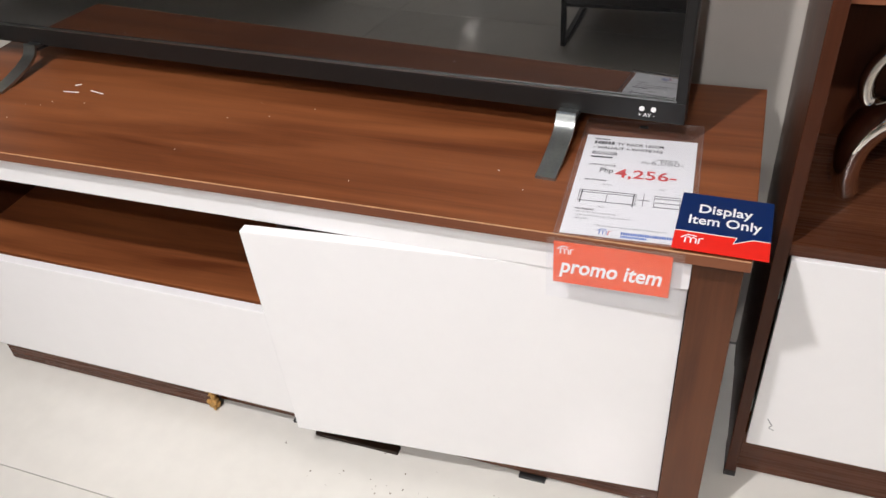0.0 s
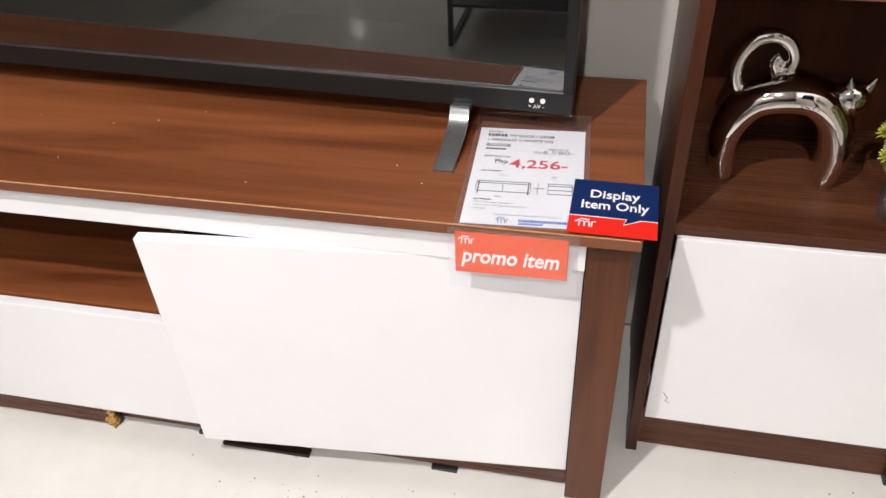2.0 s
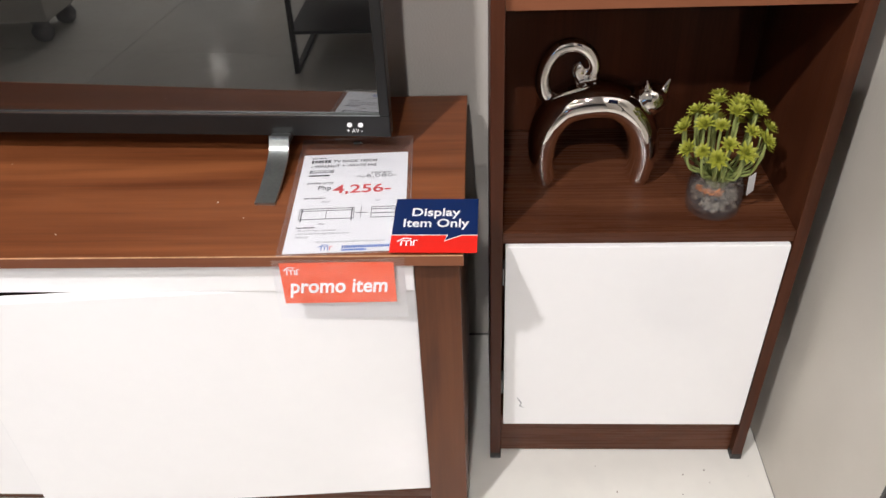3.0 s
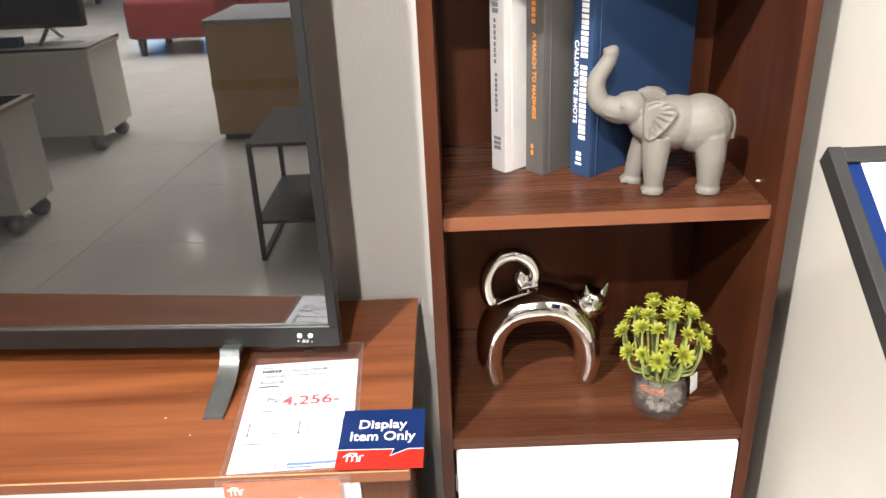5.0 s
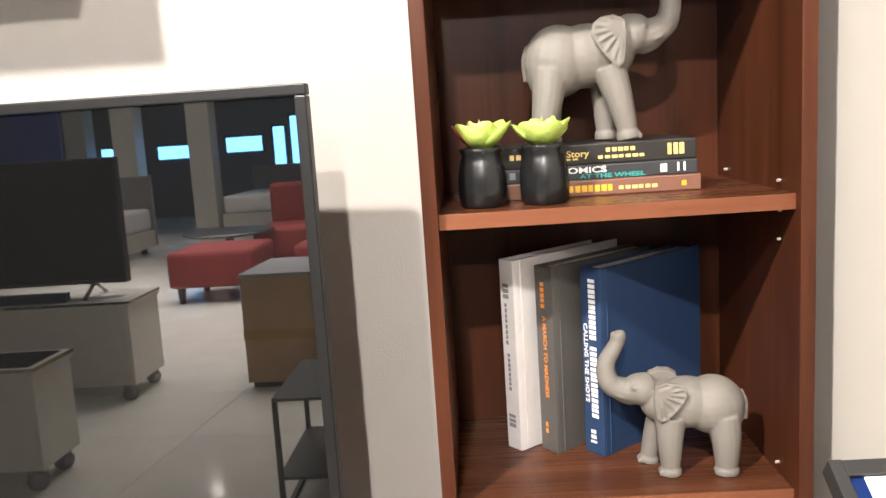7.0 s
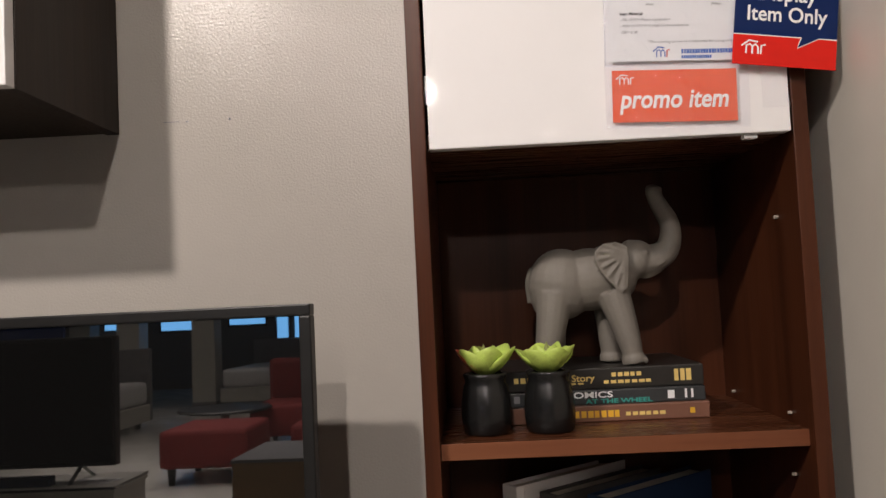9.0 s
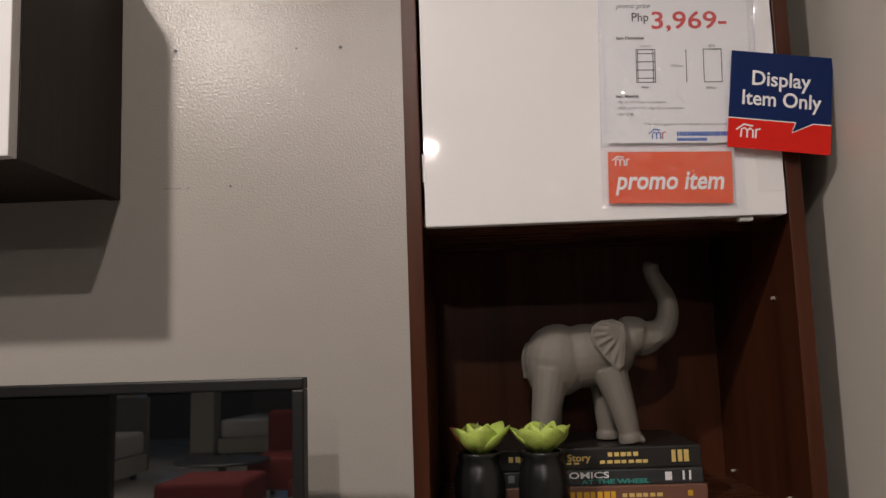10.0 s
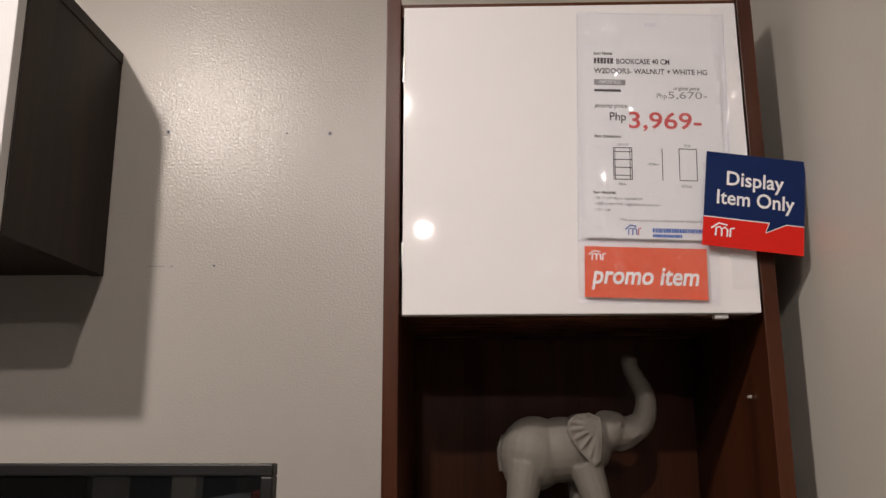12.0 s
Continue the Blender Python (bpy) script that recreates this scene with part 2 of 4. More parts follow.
def lathe(profile, steps=40, bm=None):
    """A turned body from (radius, height) pairs."""
    bm = bm or bmesh.new()
    rings = []
    for r, z in profile:
        rings.append([bm.verts.new((r * math.cos(a), r * math.sin(a), z)) for a in (2 * math.pi * k / steps for k in range(steps))] if r > 1e-5 else [bm.verts.new((0, 0, z))])
    for a, b in zip(rings, rings[1:]):
        for k in range(steps):
            j = (k + 1) % steps
            if len(a) == 1:
                bm.faces.new((a[0], b[k], b[j])) if len(b) > 1 else None
            elif len(b) == 1:
                bm.faces.new((a[k], a[j], b[0]))
            else:
                bm.faces.new((a[k], a[j], b[j], b[k]))
    bmesh.ops.recalc_face_normals(bm, faces=bm.faces)
    return bm


def tube(points, radii, steps=12, bm=None, flat=1.0, side=Vector((0, 1, 0))):
    """A tube along points; radii one for each; flat: how wide it is along `side` against across it."""
    bm = bm or bmesh.new()
    pts, rings = [Vector(p) for p in points], []
    for k, p in enumerate(pts):
        t = (pts[min(k + 1, len(pts) - 1)] - pts[max(k - 1, 0)]).normalized()
        s = (side - side.dot(t) * t)
        s = s.normalized() if s.length > 1e-4 else t.orthogonal().normalized()
        u = t.cross(s)
        r = radii[k] if hasattr(radii, "__len__") else radii
        rings.append([bm.verts.new(p + r * (flat * math.cos(a) * s + math.sin(a) * u)) for a in (2 * math.pi * j / steps for j in range(steps))])
    for a, b in zip(rings, rings[1:]):
        for j in range(steps):
            i = (j + 1) % steps
            bm.faces.new((a[j], a[i], b[i], b[j]))
    bm.faces.new(rings[0])
    bm.faces.new(rings[-1])
    bmesh.ops.recalc_face_normals(bm, faces=bm.faces)
    return bm


def strip(points, half, thick):
    """A flat bent metal strip of that half width along x."""
    bm, pts, rings = bmesh.new(), [Vector(p) for p in points], []
    for k, p in enumerate(pts):
        t = (pts[min(k + 1, len(pts) - 1)] - pts[max(k - 1, 0)]).normalized()
        u = t.cross(Vector((1, 0, 0))) * thick / 2
        rings.append([bm.verts.new(p + Vector((sx * half, 0, 0)) + su * u) for sx, su in ((-1, -1), (1, -1), (1, 1), (-1, 1))])
    for a, b in zip(rings, rings[1:]):
        for j in range(4):
            bm.faces.new((a[j], a[(j + 1) % 4], b[(j + 1) % 4], b[j]))
    bm.faces.new(rings[0])
    bm.faces.new(rings[-1])
    bmesh.ops.recalc_face_normals(bm, faces=bm.faces)
    return bm


def ball(bm, centre, radii, turn=(0, 0, 0)):
    r = radii if hasattr(radii, "__len__") else (radii,) * 3
    bmesh.ops.create_uvsphere(bm, u_segments=20, v_segments=12, radius=1, matrix=pose(*centre, *turn) @ Matrix.Diagonal((*r, 1)))
    return bm


def smooth_line(points, per=8):
    """A Catmull-Rom line through points."""
    p = [Vector(q) for q in points]
    p = [2 * p[0] - p[1]] + p + [2 * p[-1] - p[-2]]
    out = []
    for a, b, c, d in zip(p, p[1:], p[2:], p[3:]):
        for k in range(per):
            t = k / per
            out.append(0.5 * ((2 * b) + (c - a) * t + (2 * a - 5 * b + 4 * c - d) * t * t + (3 * b - a - 3 * c + d) * t ** 3))
    return out + [p[-2]]


def words(text, size, x, y, z=0.0, shear=0.0, bold=0.0, width=0.0):
    """Raised lettering in the built-in font, in the x-y plane; width: fitted to that width."""
    cu = bpy.data.curves.new("lettering", "FONT")
    cu.body, cu.size, cu.shear, cu.offset, cu.extrude = text, size, shear, bold, 0.00012
    cu.resolution_u = 3
    ob = bpy.data.objects.new("lettering", cu)
    scene.collection.objects.link(ob)
    deps = bpy.context.evaluated_depsgraph_get()
    me = bpy.data.meshes.new_from_object(ob.evaluated_get(deps))
    bpy.data.objects.remove(ob)
    bpy.data.curves.remove(cu)
    xs = [v.co.x for v in me.vertices]
    k = width / (max(xs) - min(xs)) if width else 1.0
    me.transform(Matrix.Translation((x - min(xs) * k, y, z)) @ Matrix.Diagonal((k, 1, 1, 1)))
    return me


def lettering(parent, text, size, x, y, mat, z=0.0, **more):
    me = words(text, size, x, y, z, **more)
    me.materials.clear()
    me.materials.append(mat)
    return part("lettering", me, mat, parent)


def letters(x, y, w, h, n):
    """A word that is not spelled out: n plain bars."""
    step = w / n
    return [(x + k * step, y, step * (0.68 + 0.14 * ((k * 7) % 3) / 2), h) for k in range(n)]


def bars(parent, rows, mat, z=0.0, name="print_bar"):
    """Plain printed bars (x, y, width, height) on a card."""
    return part(name, box(*[(x, x + w, y, y + h, z - 0.0002, z + 0.0002) for x, y, w, h in rows], bevel=0), mat, parent)


# ---------------------------------------------------------------- structure
SIDE_X = 0.434
thing("wall_back", box((-9.0, SIDE_X, 0.0, 0.12, 0.0, 2.8), bevel=0), WALL_PAINT, "greige semi-gloss painted wall with a fine orange-peel texture", "wall", kind="structure")
thing("wall_right", box((SIDE_X, SIDE_X + 0.12, -1.9, 0.12, 0.0, 2.8), bevel=0), WALL_SIDE, "cream painted side wall beside the bookcase", "wall", kind="structure")
thing("wall_far", box((-16.0, 7.0, -16.2, -16.0, 0.0, 2.8), bevel=0), DARK_WALL, "dark far wall of the shop", "wall", kind="structure", m=SHOP)
thing("wall_left_far", box((-14.2, -14.0, -17.0, 0.12, 0.0, 2.8), bevel=0), CEILING, "pale wall closing the shop", "wall", kind="structure")
thing("wall_right_far", box((6.0, 6.2, -17.0, -1.9, 0.0, 2.8), bevel=0), CEILING, "pale wall closing the shop", "wall", kind="structure")
thing("wall_return", box((SIDE_X + 0.12, 6.2, -1.9, -1.78, 0.0, 2.8), (-14.0, -9.0, 0.0, 0.12, 0.0, 2.8), bevel=0), CEILING, "pale wall closing the shop", "wall", kind="structure")
thing("ceiling", box((-14.2, 6.2, -17.0, 0.12, 2.8, 2.9), bevel=0), CEILING, "white painted shop ceiling", "ceiling", kind="structure")
floor = thing("floor", box((-14.2, 6.2, -17.0, 0.12, -0.10, -0.004), bevel=0), GROUT, "pale polished floor tiles with thin grey joints", "floor", kind="structure")


# screw holes and scuffs on the back wall
def screw_hole(x, z, r):
    m = pose(x, 0.0, z, 90)
    h = root("screw_hole", m, "small dark screw hole in the painted wall", "screw hole", "screw holes in the wall")
    part("rim", lathe([(r * 1.0, 0.0002), (r * 1.5, 0.0011), (r * 0.9, 0.0012), (r * 0.6, 0.0004)], 12), GREY_INK, h)
    part("plug", lathe([(r * 0.9, 0.0002), (r * 0.8, 0.0007), (0, 0.0006)], 12), BLACK_PLASTIC, h)


for x, z, r in ((-0.109, 1.687, 0.0022), (-0.347, 1.692, 0.0022), (-0.268, 1.492, 0.0014), (-0.172, 1.688, 0.0012)):
    screw_hole(x, z, r)


# ---------------------------------------------------------------- bookcase
def peg(parent, x, y, z):
    part("shelf_peg", tube([(x - 0.004, y, z), (x + 0.002, y, z)], 0.0018, 8, side=Vector((0, 1, 0))), PEG, parent)


def bookcase():
    b = root("bookcase", pose(0, 0, 0), "tall narrow walnut bookcase with glossy white top and bottom doors", "bookcase")
    part("side_panel", box((0.0, 0.016, -0.291, -0.003, 0.012, 1.735)), WALNUT_Z, b)
    part("side_panel", box((0.384, 0.400, -0.291, -0.003, 0.012, 1.735)), WALNUT_Z, b)
    for x0 in (-0.0005, 0.3835):
        part("foot", box((x0, x0 + 0.017, -0.2915, -0.23, 0.0, 0.0125)), BLACK_PLASTIC, b, "dark plastic foot")
        part("foot", box((x0, x0 + 0.017, -0.06, -0.003, 0.0, 0.0125)), BLACK_PLASTIC, b, "dark plastic foot")
    part("back_panel", box((0.014, 0.386, -0.022, -0.016, 0.05, 1.73), bevel=0), WALNUT_Z, b)
    part("top_panel", box((0.0162, 0.3838, -0.287, -0.023, 1.714, 1.730)), WALNUT_X, b)
    for z0, y0 in ((0.0725, -0.274), (0.438, -0.289), (0.7435, -0.279), (1.0675, -0.279), (1.3835, -0.272)):
        s = part("shelf", box((0.0162, 0.3838, y0 + 0.0014, -0.0225, z0, z0 + 0.0165)), WALNUT_X, b)
        if z0 > 0.4:
            part("edge_band", box((0.0162, 0.3838, y0, y0 + 0.0012, z0, z0 + 0.0165), bevel=0.0003), WALNUT_EDGE if 0.5 < z0 < 1.3 else WALNUT_X, s)
    part("plinth", box((0.0162, 0.3838, -0.276, -0.262, 0.004, 0.0885)), WALNUT_X, b)
    for z0, z1 in ((0.0895, 0.4370), (1.3810, 1.7215)):
        d = part("door", box((0.0195, 0.3805, -0.2955, -0.2795, z0, z1), bevel=0.0015), WHITE_HG, b, "glossy white door")
        for zz in (z0 + 0.05, z1 - 0.08):
            part("hinge", box((0.0165, 0.0190, -0.278, -0.258, zz, zz + 0.03)), STEEL, d)
    for x, y, z in ((0.384, -0.236, 0.772), (0.384, -0.236, 0.735), (0.384, -0.237, 1.094), (0.384, -0.237, 1.030), (0.384, -0.240, 1.062), (0.384, -0.06, 1.094), (0.384, -0.236, 1.30), (0.016, -0.236, 0.735)):
        peg(b, x, y, z)
    part("door_bumper", box((0.335, 0.349, -0.290, -0.280, 1.3765, 1.3805)), WHITE_INK, b)
    return b


bookcase()


# ---------------------------------------------------------------- television rack
RX0, RX1 = -1.310, -0.036


def tv_rack():
    r = root("tv_rack", pose(0, 0, 0), "low walnut television rack with glossy white fronts, one door ajar", "tv rack")
    top = part("top_board", box((RX0 - 0.004, RX1 + 0.005, -0.4195, -0.042, 0.5090, 0.5245), bevel=0.0012), WALNUT_LIT_X, r)
    part("edge_band", box((RX0 - 0.004, RX1 + 0.005, -0.4210, -0.4197, 0.5094, 0.5239), bevel=0.0004), WALNUT_EDGE, top)
    part("worn_edge", tube([(RX0 - 0.003, -0.4208, 0.5237), (RX1 + 0.004, -0.4208, 0.5237)], 0.0008, 6, side=Vector((0, 1, 0))), WORN, top, "pale worn front edge")
    # right side's paler walnut carries the light it catches; the left keeps WALNUT_Z
    part("side_panel", box((RX1 - 0.053, RX1, -0.4020, -0.045, 0.006, 0.5087)), WALNUT_LIT_Z, r)
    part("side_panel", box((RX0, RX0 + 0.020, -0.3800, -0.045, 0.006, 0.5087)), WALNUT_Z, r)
    part("front_rail", box((RX0 + 0.0205, RX1 - 0.0535, -0.4060, -0.3940, 0.4600, 0.5087)), WHITE_HG, r, "glossy white front rail")
    part("divider", box((-0.640, -0.620, -0.372, -0.060, 0.0605, 0.5087)), WALNUT_Z, r)
    part("inner_shelf", box((RX0 + 0.0205, -0.6405, -0.382, -0.060, 0.2660, 0.2810)), WALNUT_LIT_X, r)
    part("bottom_board", box((RX0 + 0.0205, RX1 - 0.0535, -0.370, -0.060, 0.044, 0.060)), WALNUT_X, r)
    # dark cabinet laminate here puts the recess's shade into the panel's colour
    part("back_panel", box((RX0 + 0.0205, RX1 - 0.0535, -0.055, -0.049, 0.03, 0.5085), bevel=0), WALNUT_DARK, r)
    part("drawer_front", box((RX0 - 0.001, -0.648, -0.4060, -0.3900, 0.0560, 0.2835), bevel=0.0015), WHITE_HG, r, "glossy white drawer front")
    # the right door hangs a few degrees open on its side hinge
    door = part("door", box((-0.566, 0.0, -0.016, 0.0, 0.0565, 0.4594), bevel=0.0015), WHITE_HG, r, "glossy white door hanging slightly open")
    door.matrix_local = pose(-0.0915, -0.3740, 0, 0, 0, 4.2)
    for z0 in (0.11, 0.38):
        part("hinge", box((-0.03, 0.001, 0.0005, 0.006, z0, z0 + 0.035)), STEEL, door)
    part("plinth", box((RX0, -0.850, -0.3960, -0.3800, 0.006, 0.0545)), WALNUT_X, r)
    part("plinth", box((-0.8495, RX1 - 0.0535, -0.3790, -0.3640, 0.008, 0.0555)), WALNUT_X, r)
    chip = bmesh.new()
    rnd = random.Random(4)
    for k in range(46):
        ball(chip, (-0.850 + rnd.uniform(-0.010, 0.007), -0.3935 + rnd.uniform(-0.007, 0.008), rnd.uniform(0.004, 0.054)), [rnd.uniform(0.002, 0.006) for _ in range(3)], [rnd.uniform(0, 180) for _ in range(3)])
    part("chipped_end", chip, CHIPBOARD, r, "raw chipboard showing at the broken plinth end")
    for x in (RX0 + 0.004, -0.700, -0.300, RX1 - 0.045):
        part("foot_pad", box((x, x + 0.042, -0.386, -0.350, 0.0, 0.0058)), BLACK_PLASTIC, r)
        part("foot_pad", box((x, x + 0.042, -0.090, -0.055, 0.0, 0.0058)), BLACK_PLASTIC, r)
    part("loose_strip", box((-0.650, -0.500, -0.400, -0.385, 0.0, 0.0075)), WALNUT_DARK, r)
    return r


tv_rack()

# paint flecks and splinters lying on the rack's top
rnd = random.Random(9)
flecks = bmesh.new()
for x, y, l, a in ((-1.055, -0.245, 0.028, 5), (-1.010, -0.238, 0.030, -12), (-1.060, -0.222, 0.010, 30)):
    box((-l / 2, l / 2, -0.0008, 0.0008, 0, 0.0006), bm=flecks, bevel=0, m=pose(x, y, 0.5246, 0, 0, a))
for k in range(16):
    s = rnd.uniform(0.0003, 0.0009)
    box((-s, s, -s, s, 0, 0.0006), bm=flecks, bevel=0, m=pose(rnd.uniform(-1.2, -0.08), rnd.uniform(-0.385, -0.2), 0.5246, 0, 0, rnd.uniform(0, 90)))
thing("debris", flecks, WHITE_INK, "tiny pale flecks and splinters scattered on the rack top", "debris", kind="stuff")


# ---------------------------------------------------------------- television
def television():
    W, HT = 1.196, 0.672
    tv = root("television", pose(-0.7217, -0.1842, 0.5600, -1.0, 0, -3.0), "large flat black television with a charcoal bezel and glossy screen", "television")
    x0, x1 = -W / 2, W / 2
    part("back_shell", box((x0 + 0.004, x1 - 0.004, 0.006, 0.012, 0.004, HT - 0.003), (x0 + 0.07, x1 - 0.07, 0.0125, 0.030, 0.02, HT - 0.10), (x0 + 0.12, x1 - 0.12, 0.0305, 0.060, 0.03, HT - 0.16), bevel=0.002), BLACK_PLASTIC, tv)
    part("bottom_bezel", box((x0, x1, -0.008, 0.012, 0.0, 0.0290), bevel=0.002), TV_FRAME, tv)
    part("trim_line", box((x0 + 0.012, x1 - 0.012, -0.0085, 0.004, 0.0292, 0.0312), bevel=0.0004), STEEL, tv, "thin bright metal trim line")
    part("top_bezel", box((x0, x1, -0.008, 0.012, HT - 0.013, HT), bevel=0.002), TV_FRAME, tv)
    for a, b in ((x0, x0 + 0.0135), (x1 - 0.0135, x1)):
        part("side_bezel", box((a, b, -0.008, 0.012, 0.0293, HT - 0.0133), bevel=0.002), TV_FRAME, tv)
    part("screen", box((x0 + 0.0138, x1 - 0.0138, -0.0045, 0.005, 0.0315, HT - 0.0136), bevel=0), TV_GLASS, tv, "glossy black screen glass")
    for x in (x1 - 0.052, x1 - 0.038):
        part("indicator_dot", tube([(x, -0.0092, 0.017), (x, -0.0070, 0.017)], 0.0033, 14, side=Vector((1, 0, 0))), WHITE_INK, tv)
    lab = part("label", words("+ AV -", 0.008, 0, 0, width=0.020), WHITE_INK, tv)
    lab.data.materials.clear()
    lab.data.materials.append(WHITE_INK)
    lab.matrix_local = pose(x1 - 0.056, -0.0090, 0.0065, 90)
    back = Matrix.Rotation(radians(1.0), 4, "X")
    for x in (0.4552, -0.4552):
        f = [(x, -0.1135, -0.0338), (x, -0.108, -0.0334), (x, -0.086, -0.0300), (x, -0.062, -0.0240), (x, -0.042, -0.0175), (x, -0.028, -0.0095), (x, -0.021, 0.0010), (x, -0.019, 0.0060)]
        r = [(x, -0.022, -0.0020), (x, -0.006, -0.0035), (x, 0.016, -0.0060), (x, 0.045, -0.0130), (x, 0.078, -0.0250), (x, 0.104, -0.0335), (x, 0.109, -0.0322)]
        for name, line, mat in (("foot", f, STEEL), ("rear_foot", r, BLACK_PLASTIC)):
            foot = strip(smooth_line(line, 8), 0.0126, 0.0042)
            bmesh.ops.transform(foot, matrix=back, verts=foot.verts)
            part(name, foot, mat, tv, "curved grey metal foot" if mat is STEEL else "black rear arm of the foot")
        part("foot_mount", box((x - 0.0125, x + 0.0125, -0.018, 0.016, -0.006, 0.004)), STEEL, tv)
    cable = tube(smooth_line([(x0 + 0.20, 0.058, 0.10), (x0 + 0.18, 0.075, 0.02), (x0 + 0.15, 0.08, -0.016), (x0 + 0.10, 0.10, -0.029), (x0 + 0.06, 0.13, -0.030)], 8), 0.004, 8)
    part("power_cable", cable, BLACK_PLASTIC, tv, smooth=True)
    return tv


television()


# ---------------------------------------------------------------- price signs
def logo(parent, x, y, s, mats, z):
    """A little house outline with two arches, drawn as plain strokes."""
    strokes = ([(0, 0.55, 0), (0.55, 1.0, 0), (1.2, 0.9, 0)], [(0.35, 0, 0), (0.38, 0.62, 0), (0.62, 0.72, 0), (0.8, 0.55, 0), (0.8, 0, 0)], [(0.8, 0.55, 0), (1.02, 0.72, 0), (1.22, 0.55, 0), (1.22, 0, 0)], [(1.42, 0, 0), (1.45, 0.65, 0), (1.75, 0.72, 0)])
    for line, mat in zip(strokes, mats):
        part("logo_stroke", tube([(x + s * a, y + s * b, z) for a, b, _ in line], s * 0.075, 6, flat=0.05, side=Vector((0, 0, 1))), mat, parent)


def price_holder(m, price, old, second, sizes, first_bar, tall, label, hang):
    """A clear A5 sleeve with a printed sheet, and an orange card below it. Local x-y is the sheet's plane, origin at its foot's left corner."""
    s = root("price_sign", m, label, "price sign", "price signs")
    W, H = 0.145, 0.206
    part("sheet", box((0, W, 0, H - 0.008, 0.0004, 0.0010), bevel=0), PAPER, s)
    # sleeve with a waved top lip and a hang slot
    lip = bmesh.new()
    n = 14
    rows = [[lip.verts.new((-0.006 + (W + 0.012) * k / n, y, 0.0016 + 0.0022 * lift * math.sin(3.1 * k / n) + 0.0006 * math.sin(9 * k / n + 2 * y * 40))) for k in range(n + 1)] for y, lift in ((-0.004, 0), (0.05, 0.5), (0.11, 0.6), (0.17, 0.4), (H, 0.5), (H + 0.026, 0.9))]
    for a, b in zip(rows, rows[1:]):
        for k in range(n):
            lip.faces.new((a[k], a[k + 1], b[k + 1], b[k]))
    part("sleeve", lip, SLEEVE, s, "clear plastic sleeve", smooth=True)
    for a, b in (((-0.006, -0.004, 0.002), (-0.006, H + 0.026, 0.002)), ((W + 0.006, -0.004, 0.002), (W + 0.006, H + 0.026, 0.002)), ((-0.006, H + 0.026, 0.0035), (W + 0.006, H + 0.026, 0.0035)), ((-0.006, -0.004, 0.002), (W + 0.006, -0.004, 0.002))):
        part("sleeve_seam", tube([a, Vector(a).lerp(Vector(b), 0.5), b], 0.0009, 6), SLEEVE, s)
    part("hang_slot", tube([(W / 2 - 0.006, H + 0.014, 0.004), (W / 2 + 0.006, H + 0.014, 0.004)], 0.002, 8), SLEEVE if hang else BLACK_PLASTIC, s)
    z = 0.00125
    lettering(s, "Item Name:", 0.0042, 0.012, H - 0.018, INK, z, bold=0.0001)
    bars(s, letters(0.012, H - 0.0275, first_bar, 0.0058, 6), INK, z)
    lettering(s, sizes, 0.0078, 0.012 + first_bar + 0.003, H - 0.0275, INK, z, bold=0.0001, width=0.0875 - first_bar if not hang else 0.0775 - first_bar)
    lettering(s, second, 0.0078, 0.012, H - 0.038, INK, z, bold=0.0001, width=0.090 if not hang else 0.120)
    bars(s, [(0.012, H - 0.0505, 0.033, 0.0058)], GREY_INK, z)
    lettering(s, "IMPORTED", 0.005, 0.0165, H - 0.0493, WHITE_INK, z + 0.0003, shear=0.2)
    bars(s, [(0.012, H - 0.0575, 0.028, 0.0024)], INK, z)
    lettering(s, "original price", 0.0052, 0.096, H - 0.0545, INK, z, shear=0.25)
    lettering(s, "Php", 0.0075, 0.078, H - 0.0635, GREY_INK, z)
    lettering(s, old, 0.0105, 0.090, H - 0.0635, GREY_INK, z, width=0.041)
    lettering(s, "promo price", 0.0068, 0.012, H - 0.0745, INK, z, shear=0.25)
    lettering(s, "Php", 0.0120, 0.028, H - 0.0875, INK, z, bold=0.0001)
    lettering(s, price, 0.0240, 0.048, H - 0.0950, RED_INK, z, bold=0.0003, width=0.076)
    lettering(s, "Item Dimension:", 0.0042, 0.012, H - 0.1055, INK, z, bold=0.0001)
    lettering(s, "FRONT", 0.0034, 0.036, H - 0.1135, GREY_INK, z)
    lettering(s, "SIDE", 0.0034, 0.105, H - 0.1135, GREY_INK, z)
    t = 0.0007
    if tall:
        rects = [(0.031, H - 0.148, 0.019, 0.032), (0.099, H - 0.148, 0.018, 0.032)]
        lines = [(0.031, H - y, 0.019, t) for y in (0.120, 0.128, 0.136, 0.144)] + [(0.0325, H - 0.148, t, 0.032), (0.048, H - 0.148, t, 0.032), (0.0815, H - 0.148, t, 0.032)]
        captions = [("175.5cm", 0.0035, 0.067, H - 0.133), ("40cm", 0.0035, 0.036, H - 0.1535), ("29.5cm", 0.0035, 0.101, H - 0.1545)]
    else:
        rects = [(0.010, H - 0.146, 0.069, 0.020), (0.101, H - 0.146, 0.030, 0.020)]
        lines = [(0.010, H - 0.130, 0.069, t), (0.044, H - 0.146, t, 0.016), (0.101, H - 0.130, 0.030, t), (0.101, H - 0.138, 0.030, t), (0.088, H - 0.147, t, 0.024), (0.082, H - 0.136, 0.014, t), (0.0125, H - 0.150, t * 2, 0.024), (0.076, H - 0.150, t * 2, 0.024)]
        captions = [("120cm", 0.0035, 0.036, H - 0.156)]
